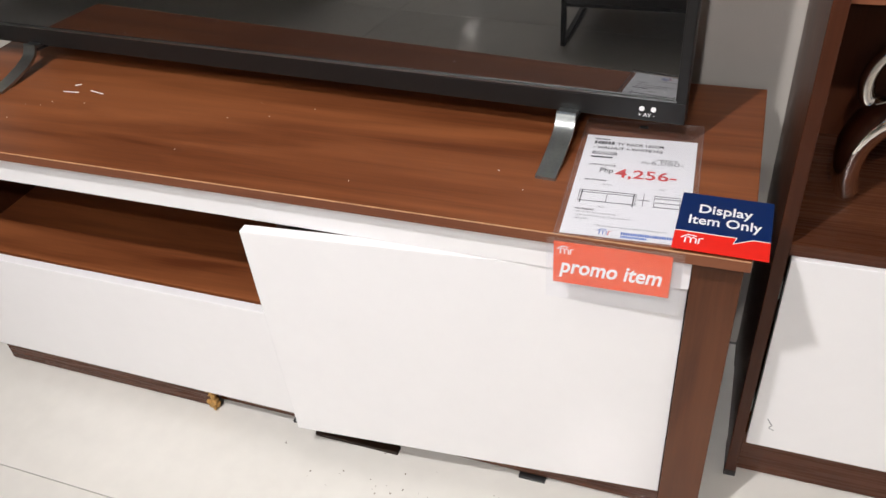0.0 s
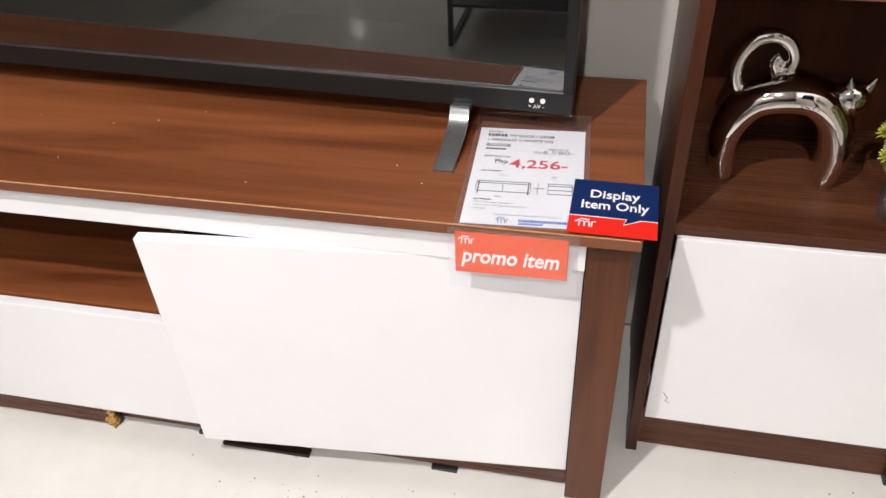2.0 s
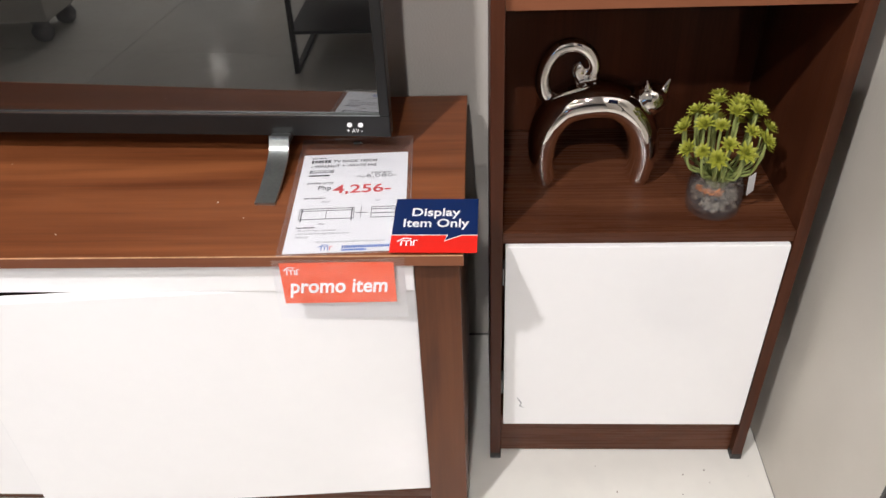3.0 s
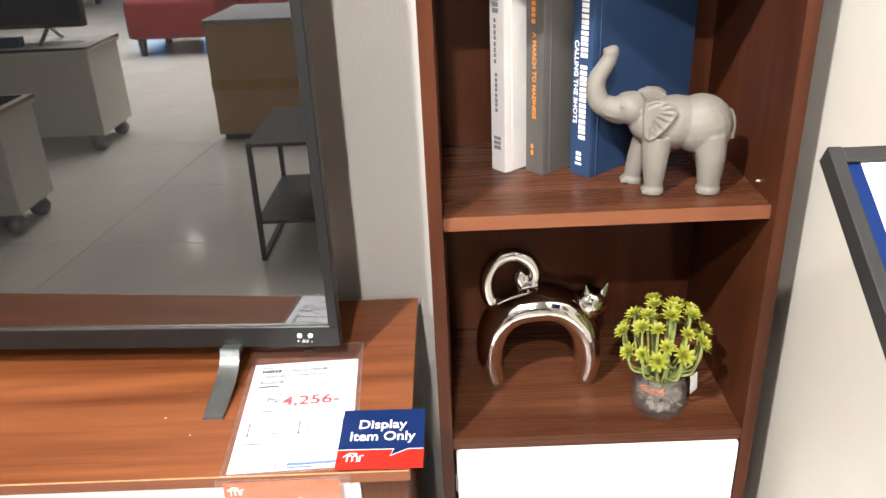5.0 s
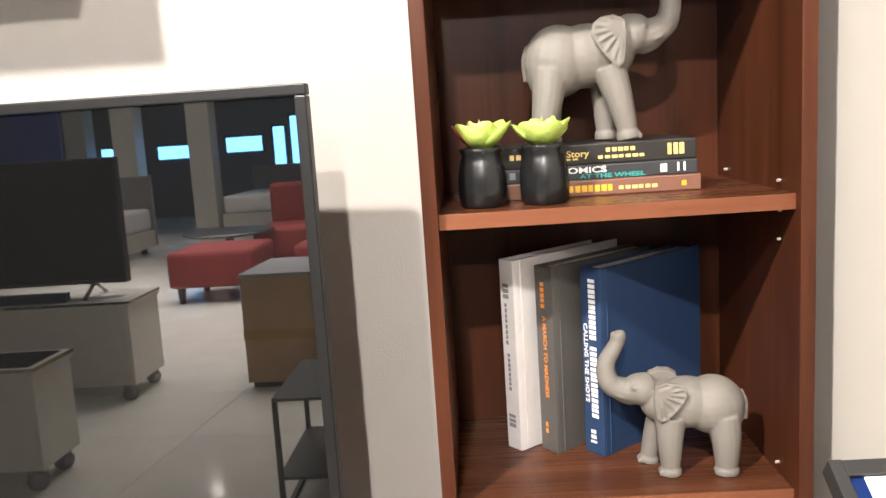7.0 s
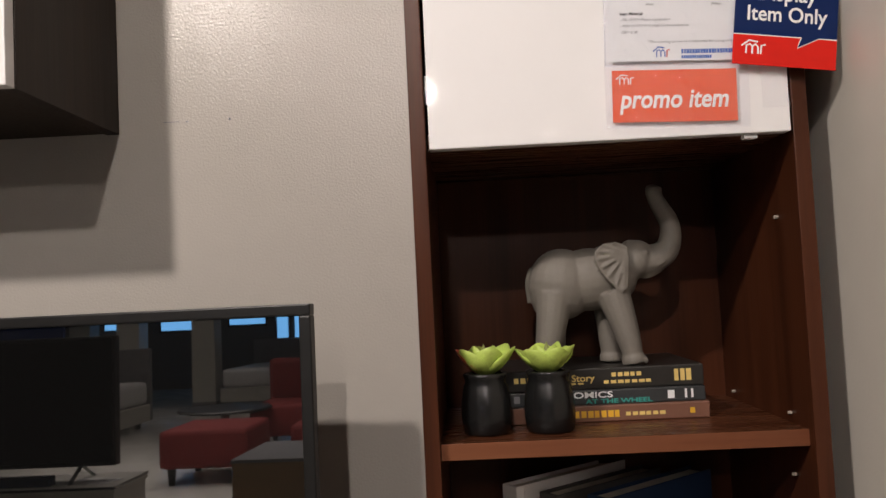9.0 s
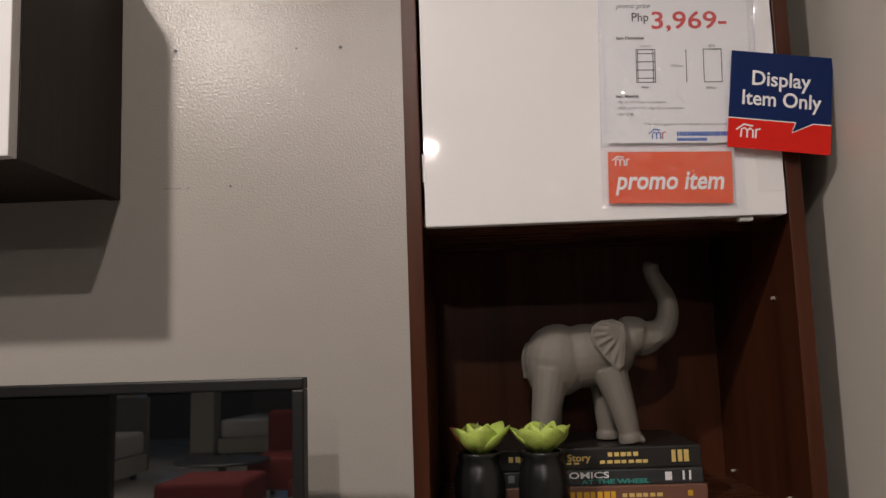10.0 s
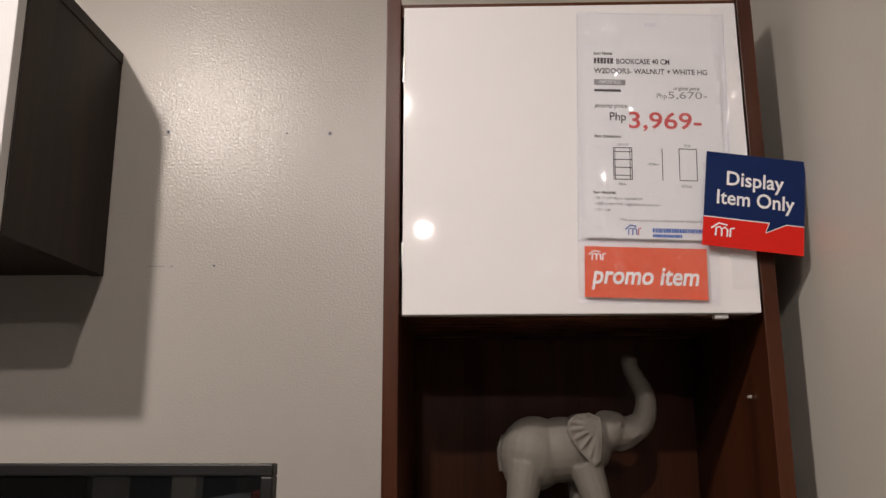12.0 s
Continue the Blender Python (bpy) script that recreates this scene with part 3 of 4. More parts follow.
    frame_bars = [q for x, y, w, h in rects for q in ((x, y, w, t), (x, y + h, w + t, t), (x, y, t, h), (x + w, y, t, h))]
    both = frame_bars + lines
    bars(s, [q for q in both if q[0] < 0.0805], INK, z, "front_drawing")
    bars(s, [q for q in both if q[0] >= 0.0995], INK, z, "side_drawing")
    for q in both:
        if 0.0805 <= q[0] < 0.0995:
            bars(s, [q], INK, z, "dimension_line")
    for text, size, x, y in captions:
        lettering(s, text, size, x, y, INK, z)
    lettering(s, "Item Material:", 0.0042, 0.010, 0.0435, INK, z, bold=0.0001)
    for text, x, y, wide in (("- PB 15 MM Paper Lamination", 0.010, 0.0380, 0.050), ("- MDF 15 MM PVC High Gloss Lamination", 0.010, 0.0322, 0.068), ("CBM 0.08", 0.011, 0.0262, 0.016), ("*The drawing serves as a reference for sizing only", 0.037, 0.0168, 0.084)):
        lettering(s, text, 0.0036, x, y, GREY_INK, z, width=wide)
    logo(s, 0.042, 0.0035, 0.0095, (BLUE_INK, BLUE_INK, BLUE_INK, RED_INK), z)
    bars(s, letters(0.070, 0.0065, 0.060, 0.0040, 22) + letters(0.070, 0.0018, 0.030, 0.0028, 14), BLUE_INK, z)
    return s


def promo_card(m, label, drop):
    c = root("promo_card", m, label, "sign", "orange promotion cards")
    W, H = 0.129, 0.0565
    part("card", box((0, W, 0, H, 0, 0.0012), bevel=0.0003), ORANGE, c)
    lettering(c, "promo item", 0.0285, 0.007, 0.0155, WHITE_INK, 0.0016, shear=0.2, bold=0.0006, width=0.113)
    logo(c, 0.004, 0.041, 0.0105, (WHITE_INK,) * 4, 0.0016)
    sl = bmesh.new()
    n = 12
    rows = [[sl.verts.new((-0.008 + (W + 0.020) * k / n, y, 0.0028 + 0.0011 * math.sin(7 * k / n + 60 * y))) for k in range(n + 1)] for y in (-drop, 0.0, 0.03, H + 0.006)]
    for a, b in zip(rows, rows[1:]):
        for k in range(n):
            sl.faces.new((a[k], a[k + 1], b[k + 1], b[k]))
    part("sleeve", sl, SLEEVE, c, "clear plastic sleeve", smooth=True)
    return c


def display_card(m, label):
    c = root("display_card", m, label, "sign", "blue display cards")
    S = 0.101
    part("blue_field", box((0, S, 0.0305, S, 0, 0.0012), bevel=0.0003), NAVY, c)
    part("red_field", box((0, S, 0, 0.0303, 0, 0.0012), bevel=0.0003), RED, c)
    tail = bmesh.new()
    tri = [(0.066, 0.0306), (0.083, 0.0306), (0.0625, 0.0195)]
    lo, hi = [tail.verts.new((x, y, 0.0008)) for x, y in tri], [tail.verts.new((x, y, 0.00135)) for x, y in tri]
    tail.faces.new(hi)
    for k in range(3):
        tail.faces.new((lo[k], lo[(k + 1) % 3], hi[(k + 1) % 3], hi[k]))
    part("speech_tail", tail, NAVY, c)
    part("white_line", box((0, 0.066, 0.0299, 0.0309, 0.001, 0.0015), (0.083, S, 0.0299, 0.0309, 0.001, 0.0015), bevel=0), WHITE_INK, c)
    part("white_line", tube([(0.066, 0.0303, 0.0014), (0.0625, 0.0195, 0.0014), (0.083, 0.0303, 0.0014)], 0.0005, 6), WHITE_INK, c)
    lettering(c, "Display", 0.0215, 0.0215, 0.0665, WHITE_INK, 0.0015, bold=0.0003, width=0.058)
    lettering(c, "Item Only", 0.0215, 0.0125, 0.0455, WHITE_INK, 0.0015, bold=0.0003, width=0.078)
    logo(c, 0.008, 0.011, 0.0135, (WHITE_INK,) * 4, 0.0015)
    return c


price_holder(pose(-0.2330, -0.4190, 0.5250, 0, 0, 2.8) @ Matrix.Diagonal((0.94, 1.06, 1, 1)), "4,256-", "6,080-", "- WALNUT + WHITE HG", "TV RACK 120CM", 0.027, False, "printed price sheet in a clear sleeve lying on the tv rack", False)
promo_card(pose(-0.2380, -0.4250, 0.4590, 87, 0, 1.0), "orange promotion card in a clear sleeve hanging over the rack front", 0.022)
display_card(pose(-0.1130, -0.4230, 0.5300, 1.5, 0, -1.0) @ Matrix.Diagonal((0.96, 0.98, 1, 1)), "blue and red display card lying over the rack corner")
price_holder(pose(0.2055, -0.2990, 1.4590, 89.5, 2.0, 0) @ Matrix.Diagonal((1, 1.08, 1, 1)), "3,969-", "5,670-", "W2DOORS- WALNUT + WHITE HG", "BOOKCASE 40 CM", 0.021, True, "printed price sheet in a clear sleeve taped to the white door", True)
promo_card(pose(0.2040, -0.2990, 1.3975, 89.5, 2.0, 0) @ Matrix.Diagonal((0.955, 0.93, 1, 1)), "orange promotion card in a clear sleeve taped below the price sheet", 0.007)
display_card(pose(0.3225, -0.3060, 1.4490, 88, 7.5, 0), "blue and red display card overhanging the bookcase door's edge")
part("tape", box((-0.01, 0.01, -0.02, 0.02, 0, 0.0004), bevel=0), SLEEVE, display_card(pose(-0.541, -0.2775, 1.566, 90), "blue and red display card on the wall cabinet's front"))


# crumpled clear tape along the door's edge
tape, rnd = bmesh.new(), random.Random(5)
cols = [[tape.verts.new((0.352 + 0.009 * k + rnd.uniform(-0.0015, 0.0015), -0.2972 - rnd.uniform(0.0, 0.0022), 1.405 + 0.0155 * j)) for j in range(21)] for k in range(4)]
for a, c in zip(cols, cols[1:]):
    for j in range(20):
        tape.faces.new((a[j], c[j], c[j + 1], a[j + 1]))
thing("tape_strip", tape, TAPE_CLEAR, "crumpled clear adhesive tape on the white door's edge", "tape")
scuff = box((-0.362, -0.338, -0.0006, 0.0002, 1.4915, 1.4925), (-0.330, -0.326, -0.0006, 0.0002, 1.4905, 1.4925), bevel=0)
thing("wall_scuff", scuff, GREY_INK, "thin dark scuff line on the painted wall", "scuff")


marks = tube([(0.040, -0.2957, 0.150), (0.047, -0.2957, 0.138), (0.044, -0.2957, 0.132), (0.051, -0.2957, 0.128)], [0.0006, 0.0009, 0.0007, 0.0004], 6)
thing("door_smudge", marks, GREY_INK, "faint grey scuff mark on the lower white door", "scuff")


# ---------------------------------------------------------------- wall cabinet
def wall_cabinet():
    c = root("wall_cabinet", pose(0, 0, 0), "dark walnut wall cabinet with a glossy white front", "wall cabinet")
    x0, x1 = -1.625, -0.424
    part("side_panel", box((x1 - 0.018, x1, -0.2555, -0.0005, 1.478, 1.7985)), WALNUT_DARK, c)
    part("side_panel", box((x0, x0 + 0.018, -0.2555, -0.0005, 1.478, 1.7985)), WALNUT_DARK, c)
    part("bottom_panel", box((x0 + 0.0185, x1 - 0.0185, -0.2555, -0.0005, 1.480, 1.497)), WALNUT_DARK, c)
    part("top_panel", box((x0, x1 + 0.001, -0.2555, -0.0005, 1.799, 1.817)), WALNUT_DARK, c)
    part("door", box((x0 + 0.001, -1.026, -0.2745, -0.2570, 1.478, 1.815), bevel=0.0015), WHITE_HG, c, "glossy white door")
    part("door", box((-1.023, x1 - 0.001, -0.2745, -0.2570, 1.478, 1.815), bevel=0.0015), WHITE_HG, c, "glossy white door")
    part("back_panel", box((x0 + 0.0185, x1 - 0.0185, -0.010, -0.004, 1.498, 1.7985), bevel=0), WALNUT_DARK, c)


wall_cabinet()


# ---------------------------------------------------------------- ornaments
def organic(name, bm, mat, label, category, m, voxel, group="", rounds=4):
    """One statue in one skin."""
    ob = thing(name, bm, mat, label, category, group, smooth=True, m=m)
    rm = ob.modifiers.new("skin", "REMESH")
    rm.mode, rm.voxel_size, rm.use_smooth_shade = "VOXEL", voxel, True
    sm = ob.modifiers.new("soft", "SMOOTH")
    sm.factor, sm.iterations = 0.5, rounds
    return ob


def elephant(m, label):
    """Strides towards +x with its right foreleg ahead and the trunk raised; about 0.2 m high."""
    bm = bmesh.new()
    ball(bm, (-0.020, 0, 0.092), (0.041, 0.036, 0.041), (0, 10, 0))
    ball(bm, (0.012, 0, 0.096), (0.042, 0.033, 0.036), (0, -6, 0))
    ball(bm, (0.045, 0, 0.099), (0.028, 0.028, 0.030), (0, -12, 0))
    ball(bm, (-0.030, 0, 0.082), (0.029, 0.033, 0.035))
    ball(bm, (0.070, 0, 0.116), (0.025, 0.023, 0.022), (0, -25, 0))
    ball(bm, (0.066, 0, 0.128), (0.013, 0.014, 0.011))
    trunk = smooth_line([(0.068, 0, 0.113), (0.092, 0, 0.116), (0.109, 0, 0.124), (0.1155, 0, 0.140), (0.1145, 0, 0.157), (0.106, 0, 0.173), (0.0995, 0, 0.186), (0.0985, 0, 0.197)], 5)
    tube(trunk, [0.0215 - 0.0130 * (k / (len(trunk) - 1)) ** 0.5 + (0.0012 if k > len(trunk) - 5 else 0) + 0.0003 * (k % 2) for k in range(len(trunk))], 14, bm)
    ball(bm, (0.0985, 0, 0.1955), (0.0092, 0.0085, 0.0050), (0, 18, 0))
    ball(bm, (0.093, 0, 0.102), (0.0165, 0.0080, 0.0055), (0, -24, 0))
    for s in (-1, 1):
        ball(bm, (0.099, s * 0.0125, 0.111), (0.009, 0.0032, 0.0032), (0, -28, 0))
    legs = ((-1, (0.040, 0.049, 0.057, 0.060), 0.0205), (1, (0.036, 0.038, 0.038, 0.038), 0.0205), (-1, (-0.030, -0.035, -0.041, -0.044), 0.0225), (1, (-0.030, -0.033, -0.033, -0.033), 0.0225))
    for s, (xa, xb, xc, xd), r in legs:
        line = smooth_line([(xa, s * 0.014, 0.080), (xb, s * 0.0185, 0.050), (xc, s * 0.0200, 0.020), (xd, s * 0.0205, 0.001)], 5)
        n = len(line) - 1
        tube(line, [r - 0.0085 * min(1, k / n * 1.25) + (0.0022 if k > n - 3 else 0) for k in range(n + 1)], 16, bm)
        for k in (-1, 0, 1):
            ball(bm, (xd + 0.0125, s * 0.0205 + k * 0.0058, 0.0042), (0.0034, 0.0032, 0.0044))
    for s in (-1, 1):
        # fan-shaped ear: a thin raised plate with a thick rim and ribs that spread from its upper front corner
        fan = [(0.0560, 0.130), (0.0440, 0.1345), (0.0300, 0.1330), (0.0205, 0.1265), (0.0190, 0.1170), (0.0240, 0.1070), (0.0320, 0.0960), (0.0420, 0.0860), (0.0500, 0.0810), (0.0545, 0.0850), (0.0570, 0.1000), (0.0580, 0.1160)]
        def side(x, z, out):
            return (x, s * (0.0335 - 0.10 * (x - 0.038) + out), z)
        a = [bm.verts.new(side(x, z, 0.0005)) for x, z in fan]
        c = [bm.verts.new(side(x, z, -0.010)) for x, z in fan]
        bm.faces.new(a)
        bm.faces.new(c[::-1])
        for k in range(len(fan)):
            j = (k + 1) % len(fan)
            bm.faces.new((a[k], c[k], c[j], a[j]))
        tube([side(x, z, 0.0008) for x, z in fan + fan[:1]], 0.0019, 8, bm)
        for x, z in fan[2:9]:
            tube([side(0.0555, 0.122, 0.0010), side((x + 0.0555) / 2, (z + 0.122) / 2, 0.0026), side(x, z, 0.0010)], [0.0011, 0.0019, 0.0015], 8, bm)
        ball(bm, (0.081, s * 0.0185, 0.1235), (0.0042, 0.0030, 0.0030))
    tube(smooth_line([(-0.056, 0, 0.112), (-0.0615, 0.004, 0.096), (-0.060, 0.008, 0.072)], 4), 0.0030, 8, bm)
    bmesh.ops.recalc_face_normals(bm, faces=bm.faces)
    return organic("elephant_figurine", bm, STONE, label, "figurine", m, 0.0016, "elephant figurines", 3)


SHELF1, SHELF2, SHELF0 = 0.760, 1.0840, 0.4545
elephant(pose(0.298, -0.213, SHELF1 - 0.0005, 0, 0, 176) @ Matrix.Diagonal((0.885, 0.885, 0.845, 1)), "pale grey matt ceramic elephant with raised trunk on the shelf")
elephant(pose(0.182, -0.138, 1.1440, 0, 0, -3) @ Matrix.Diagonal((0.965, 1.0, 1.04, 1)), "pale grey matt ceramic elephant with raised trunk standing on stacked books")


def cat_figurine():
    bm = bmesh.new()
    arch = smooth_line([(-0.066, 0, 0.0), (-0.073, 0, 0.035), (-0.068, 0, 0.075), (-0.045, 0, 0.108), (-0.008, 0, 0.119), (0.030, 0, 0.114), (0.058, 0, 0.088), (0.070, 0, 0.050), (0.066, 0, 0.012), (0.062, 0, 0.0)], 7)
    n = len(arch)
    tube(arch, [0.0155 + 0.009 * math.sin(math.pi * k / (n - 1)) for k in range(n)], 22, bm, flat=1.55)
    tail = smooth_line([(-0.058, 0, 0.108), (-0.073, 0, 0.128), (-0.074, 0, 0.155), (-0.060, 0, 0.178), (-0.038, 0, 0.186), (-0.018, 0, 0.178), (-0.008, 0, 0.162), (-0.011, 0, 0.147), (-0.023, 0, 0.143), (-0.030, 0, 0.154), (-0.023, 0, 0.161)], 7)
    tube(tail, [0.0105 - 0.003 * k / (len(tail) - 1) for k in range(len(tail))], 16, bm)
    ball(bm, (0.068, -0.004, 0.118), (0.026, 0.024, 0.022))
    ball(bm, (0.050, 0, 0.112), (0.024, 0.022, 0.020))
    for x, y, a in ((0.062, -0.016, -12), (0.088, -0.010, 22)):
        bmesh.ops.create_cone(bm, cap_ends=True, segments=16, radius1=0.009, radius2=0.0015, depth=0.022, matrix=pose(x, y, 0.137, 10, a))
    return organic("cat_figurine", bm, CHROME, "shiny silver arched cat figurine with a curled tail on the shelf", "figurine", pose(0.141, -0.160, SHELF0) @ Matrix.Diagonal((0.96, 0.98, 1.06, 1)), 0.0018, rounds=6)


cat_figurine()


def book(m, w, d, t, mat, label, spine):
    """A hardback standing with its spine along z. Local x: cover width away from the spine; y: thickness; z: height d."""
    b = root("book", m, label, "book", "books on the shelves")
    part("front_cover", box((0, w, 0, 0.0025, 0, d), bevel=0.0008), mat, b)
    part("back_cover", box((0, w, t - 0.0025, t, 0, d), bevel=0.0008), mat, b)
    part("spine", box((-0.003, 0.0016, 0.0004, t - 0.0004, 0, d), bevel=0.0015), mat, b)
    part("page_block", box((0.0020, w - 0.004, 0.0028, t - 0.0028, 0.003, d - 0.004), bevel=0.0006), PAGES, b)
    part("joint", tube([(0.009, -0.0002, 0.002), (0.009, -0.0002, d - 0.002)], 0.0009, 6, side=Vector((1, 0, 0))), mat, b)
    spine(b, t, d)
    return b


def on_spine(ob, t):
    """Turns flat lettering to stand on a spine, read from the top down."""
    ob.matrix_local = Matrix(((0, 0, -1, -0.0034), (0, -1, 0, 0), (-1, 0, 0, 0), (0, 0, 0, 1)))
    return ob


def spine_print(parent, t, d, items, bar_rows):
    for text, size, along, across, mat, width in items:
        on_spine(lettering(parent, text, size, along - d, across - t, mat, bold=0.0002, width=width), t)
    for along, across, w, h, mat in bar_rows:
        on_spine(bars(parent, letters(along - d, across - t, w, h, max(1, round(w / 0.0066))), mat), t)


TURN = 39.0


def stand(cx, cy, t, z):
    """Pose of a book whose near spine corner stands at (cx, cy)."""
    return pose(cx, cy, z, 0, 0, TURN)


def white_spine(b, t, d):
    spine_print(b, t, d, [], [(0.030, 0.006, 0.020, 0.010, GREY_INK), (0.055, 0.008, 0.055, 0.0035, GREY_INK), (0.120, 0.009, 0.050, 0.004, GREY_INK), (0.200, 0.006, 0.018, 0.012, GREY_INK)])


def grey_spine(b, t, d):
    spine_print(b, t, d, [("A MARCH TO MADNESS", 0.0085, 0.062, 0.012, ORANGE_INK, 0.105)], [(0.020, 0.010, 0.034, 0.006, ORANGE_INK), (0.200, 0.010, 0.016, 0.004, ORANGE_INK)])


def blue_spine(b, t, d):
    spine_print(b, t, d, [("CALLING THE SHOTS", 0.0085, 0.070, 0.0045, WHITE_INK, 0.100)], [(0.014, 0.0135, 0.076, 0.0105, WHITE_INK), (0.098, 0.0135, 0.092, 0.0105, WHITE_INK), (0.205, 0.011, 0.013, 0.008, WHITE_INK), (0.219, 0.010, 0.004, 0.010, WHITE_INK)])


book(stand(0.0990, -0.1440, 0.026, SHELF1), 0.190, 0.246, 0.026, BOOK_WHITE, "white hardback book standing on the shelf", white_spine)
book(stand(0.1440, -0.1590, 0.030, SHELF1), 0.185, 0.238, 0.030, BOOK_GREY, "dark grey hardback book with orange spine lettering", grey_spine)
book(stand(0.1990, -0.1740, 0.032, SHELF1), 0.193, 0.236, 0.032, BOOK_BLUE, "navy blue cloth hardback book with white spine lettering", blue_spine)


def lying(x0, z0, w, d, t, y, mat, label, spine, turn=0.0):
    """A book lying flat, spine towards -y."""
    m = pose(x0, y, z0, 0, 0, turn) @ Matrix(((0, 0, 1, 0), (1, 0, 0, 0), (0, 1, 0, 0), (0, 0, 0, 1)))
    return book(m, w, d, t, mat, label, spine)


def flat_print(items, bar_rows):
    def put(b, t, d):
        m = Matrix(((0, 0, -1, -0.0034), (0, 1, 0, 0), (1, 0, 0, 0), (0, 0, 0, 1)))
        for text, size, x, y, mat, width in items:
            lettering(b, text, size, x, y, mat, bold=0.0002, width=width).matrix_local = m
        for x, y, w, h, mat in bar_rows:
            bars(b, letters(x, y, w, h, max(1, round(w / 0.0075))), mat).matrix_local = m
    return put


lying(0.089, SHELF2, 0.150, 0.225, 0.0185, -0.182, BOOK_BROWN, "brown paperback lying at the foot of a book stack", flat_print([], [(0.075, 0.005, 0.052, 0.0075, YELLOW_INK), (0.132, 0.006, 0.045, 0.004, GOLD_INK), (0.203, 0.006, 0.008, 0.006, YELLOW_INK)]), -0.6)
lying(0.085, SHELF2 + 0.0187, 0.150, 0.226, 0.0168, -0.180, BOOK_SLATE, "dark slate hardback lying in a book stack", flat_print([("OMICS", 0.0095, 0.079, 0.0080, WHITE_INK, 0.044), ("AT THE WHEEL", 0.0070, 0.092, 0.0015, TEAL_INK, 0.075)], [(0.184, 0.004, 0.011, 0.009, WHITE_INK), (0.203, 0.004, 0.0035, 0.010, WHITE_INK), (0.210, 0.004, 0.0035, 0.010, WHITE_INK), (0.012, 0.005, 0.010, 0.008, GREY_INK)]), -0.4)
lying(0.083, SHELF2 + 0.0358, 0.150, 0.228, 0.0235, -0.180, BOOK_BLACK, "black hardback with gold lettering on top of a book stack", flat_print([("Story", 0.0105, 0.080, 0.0095, GOLD_INK, 0.026)], [(0.015, 0.010, 0.030, 0.006, GOLD_INK), (0.125, 0.0135, 0.035, 0.0045, GOLD_INK), (0.116, 0.006, 0.055, 0.0035, GOLD_INK), (0.195, 0.006, 0.020, 0.013, GOLD_INK), (0.055, 0.006, 0.040, 0.002, GOLD_INK)]), 0.3)


def petal(bm, m, length, width, curl, steps=5):
    """One cupped leaf with a pointed tip."""
    rows = []
    for k in range(steps + 1):
        t = k / steps
        w = width * (math.sin(math.pi * min(0.92, 0.12 + 0.86 * t)) ** 0.8) * (1 if t < 0.95 else 0.25)
        y, z = length * t, curl * length * t * t
        rows.append([bm.verts.new(m @ Vector((s * w / 2, y, z + 0.25 * w * s * s))) for s in (-1, 0, 1)])
    for a, b in zip(rows, rows[1:]):
        for k in range(2):
            bm.faces.new((a[k], a[k + 1], b[k + 1], b[k]))


def vase_flower(x, y, seed, tipped):
    v = root("flower_vase", pose(x, y, SHELF2), "small black glazed vase with a lime green artificial succulent flower", "vase", "black flower vases")
    part("vase", lathe([(0, 0.0), (0.0225, 0.0), (0.0255, 0.003), (0.0272, 0.018), (0.0268, 0.034), (0.0240, 0.050), (0.0215, 0.056), (0.0232, 0.060), (0.0240, 0.0635), (0.0225, 0.0650), (0.0195, 0.0630), (0.0185, 0.054), (0, 0.052)], 44), VASE_BLACK, v, smooth=True)
    rnd = random.Random(seed)
    for k in range(10):
        ring = 0 if k < 6 else 1
        a = k * (360 / 6 if ring == 0 else 90) + rnd.uniform(-7, 7) + ring * 24 + 15
        bm = bmesh.new()
        petal(bm, pose(0, 0, 0.062, 0, 0, a) @ pose(0, 0.003, 0, 14 + ring * 26 + rnd.uniform(-4, 6)), 0.036 - ring * 0.009 + rnd.uniform(-0.002, 0.003), 0.036 - ring * 0.010, 0.55, 7)
        p = part("petal", bm, LEAF_TIP if tipped and k == 1 else LEAF, v, smooth=True)
        p.modifiers.new("thick", "SOLIDIFY").thickness = 0.0011
    part("bud", lathe([(0.003, 0.064), (0.0042, 0.074), (0.0030, 0.088), (0, 0.096)], 10), STEM, v, smooth=True)


vase_flower(0.0650, -0.226, 3, True)
vase_flower(0.1325, -0.228, 8, False)


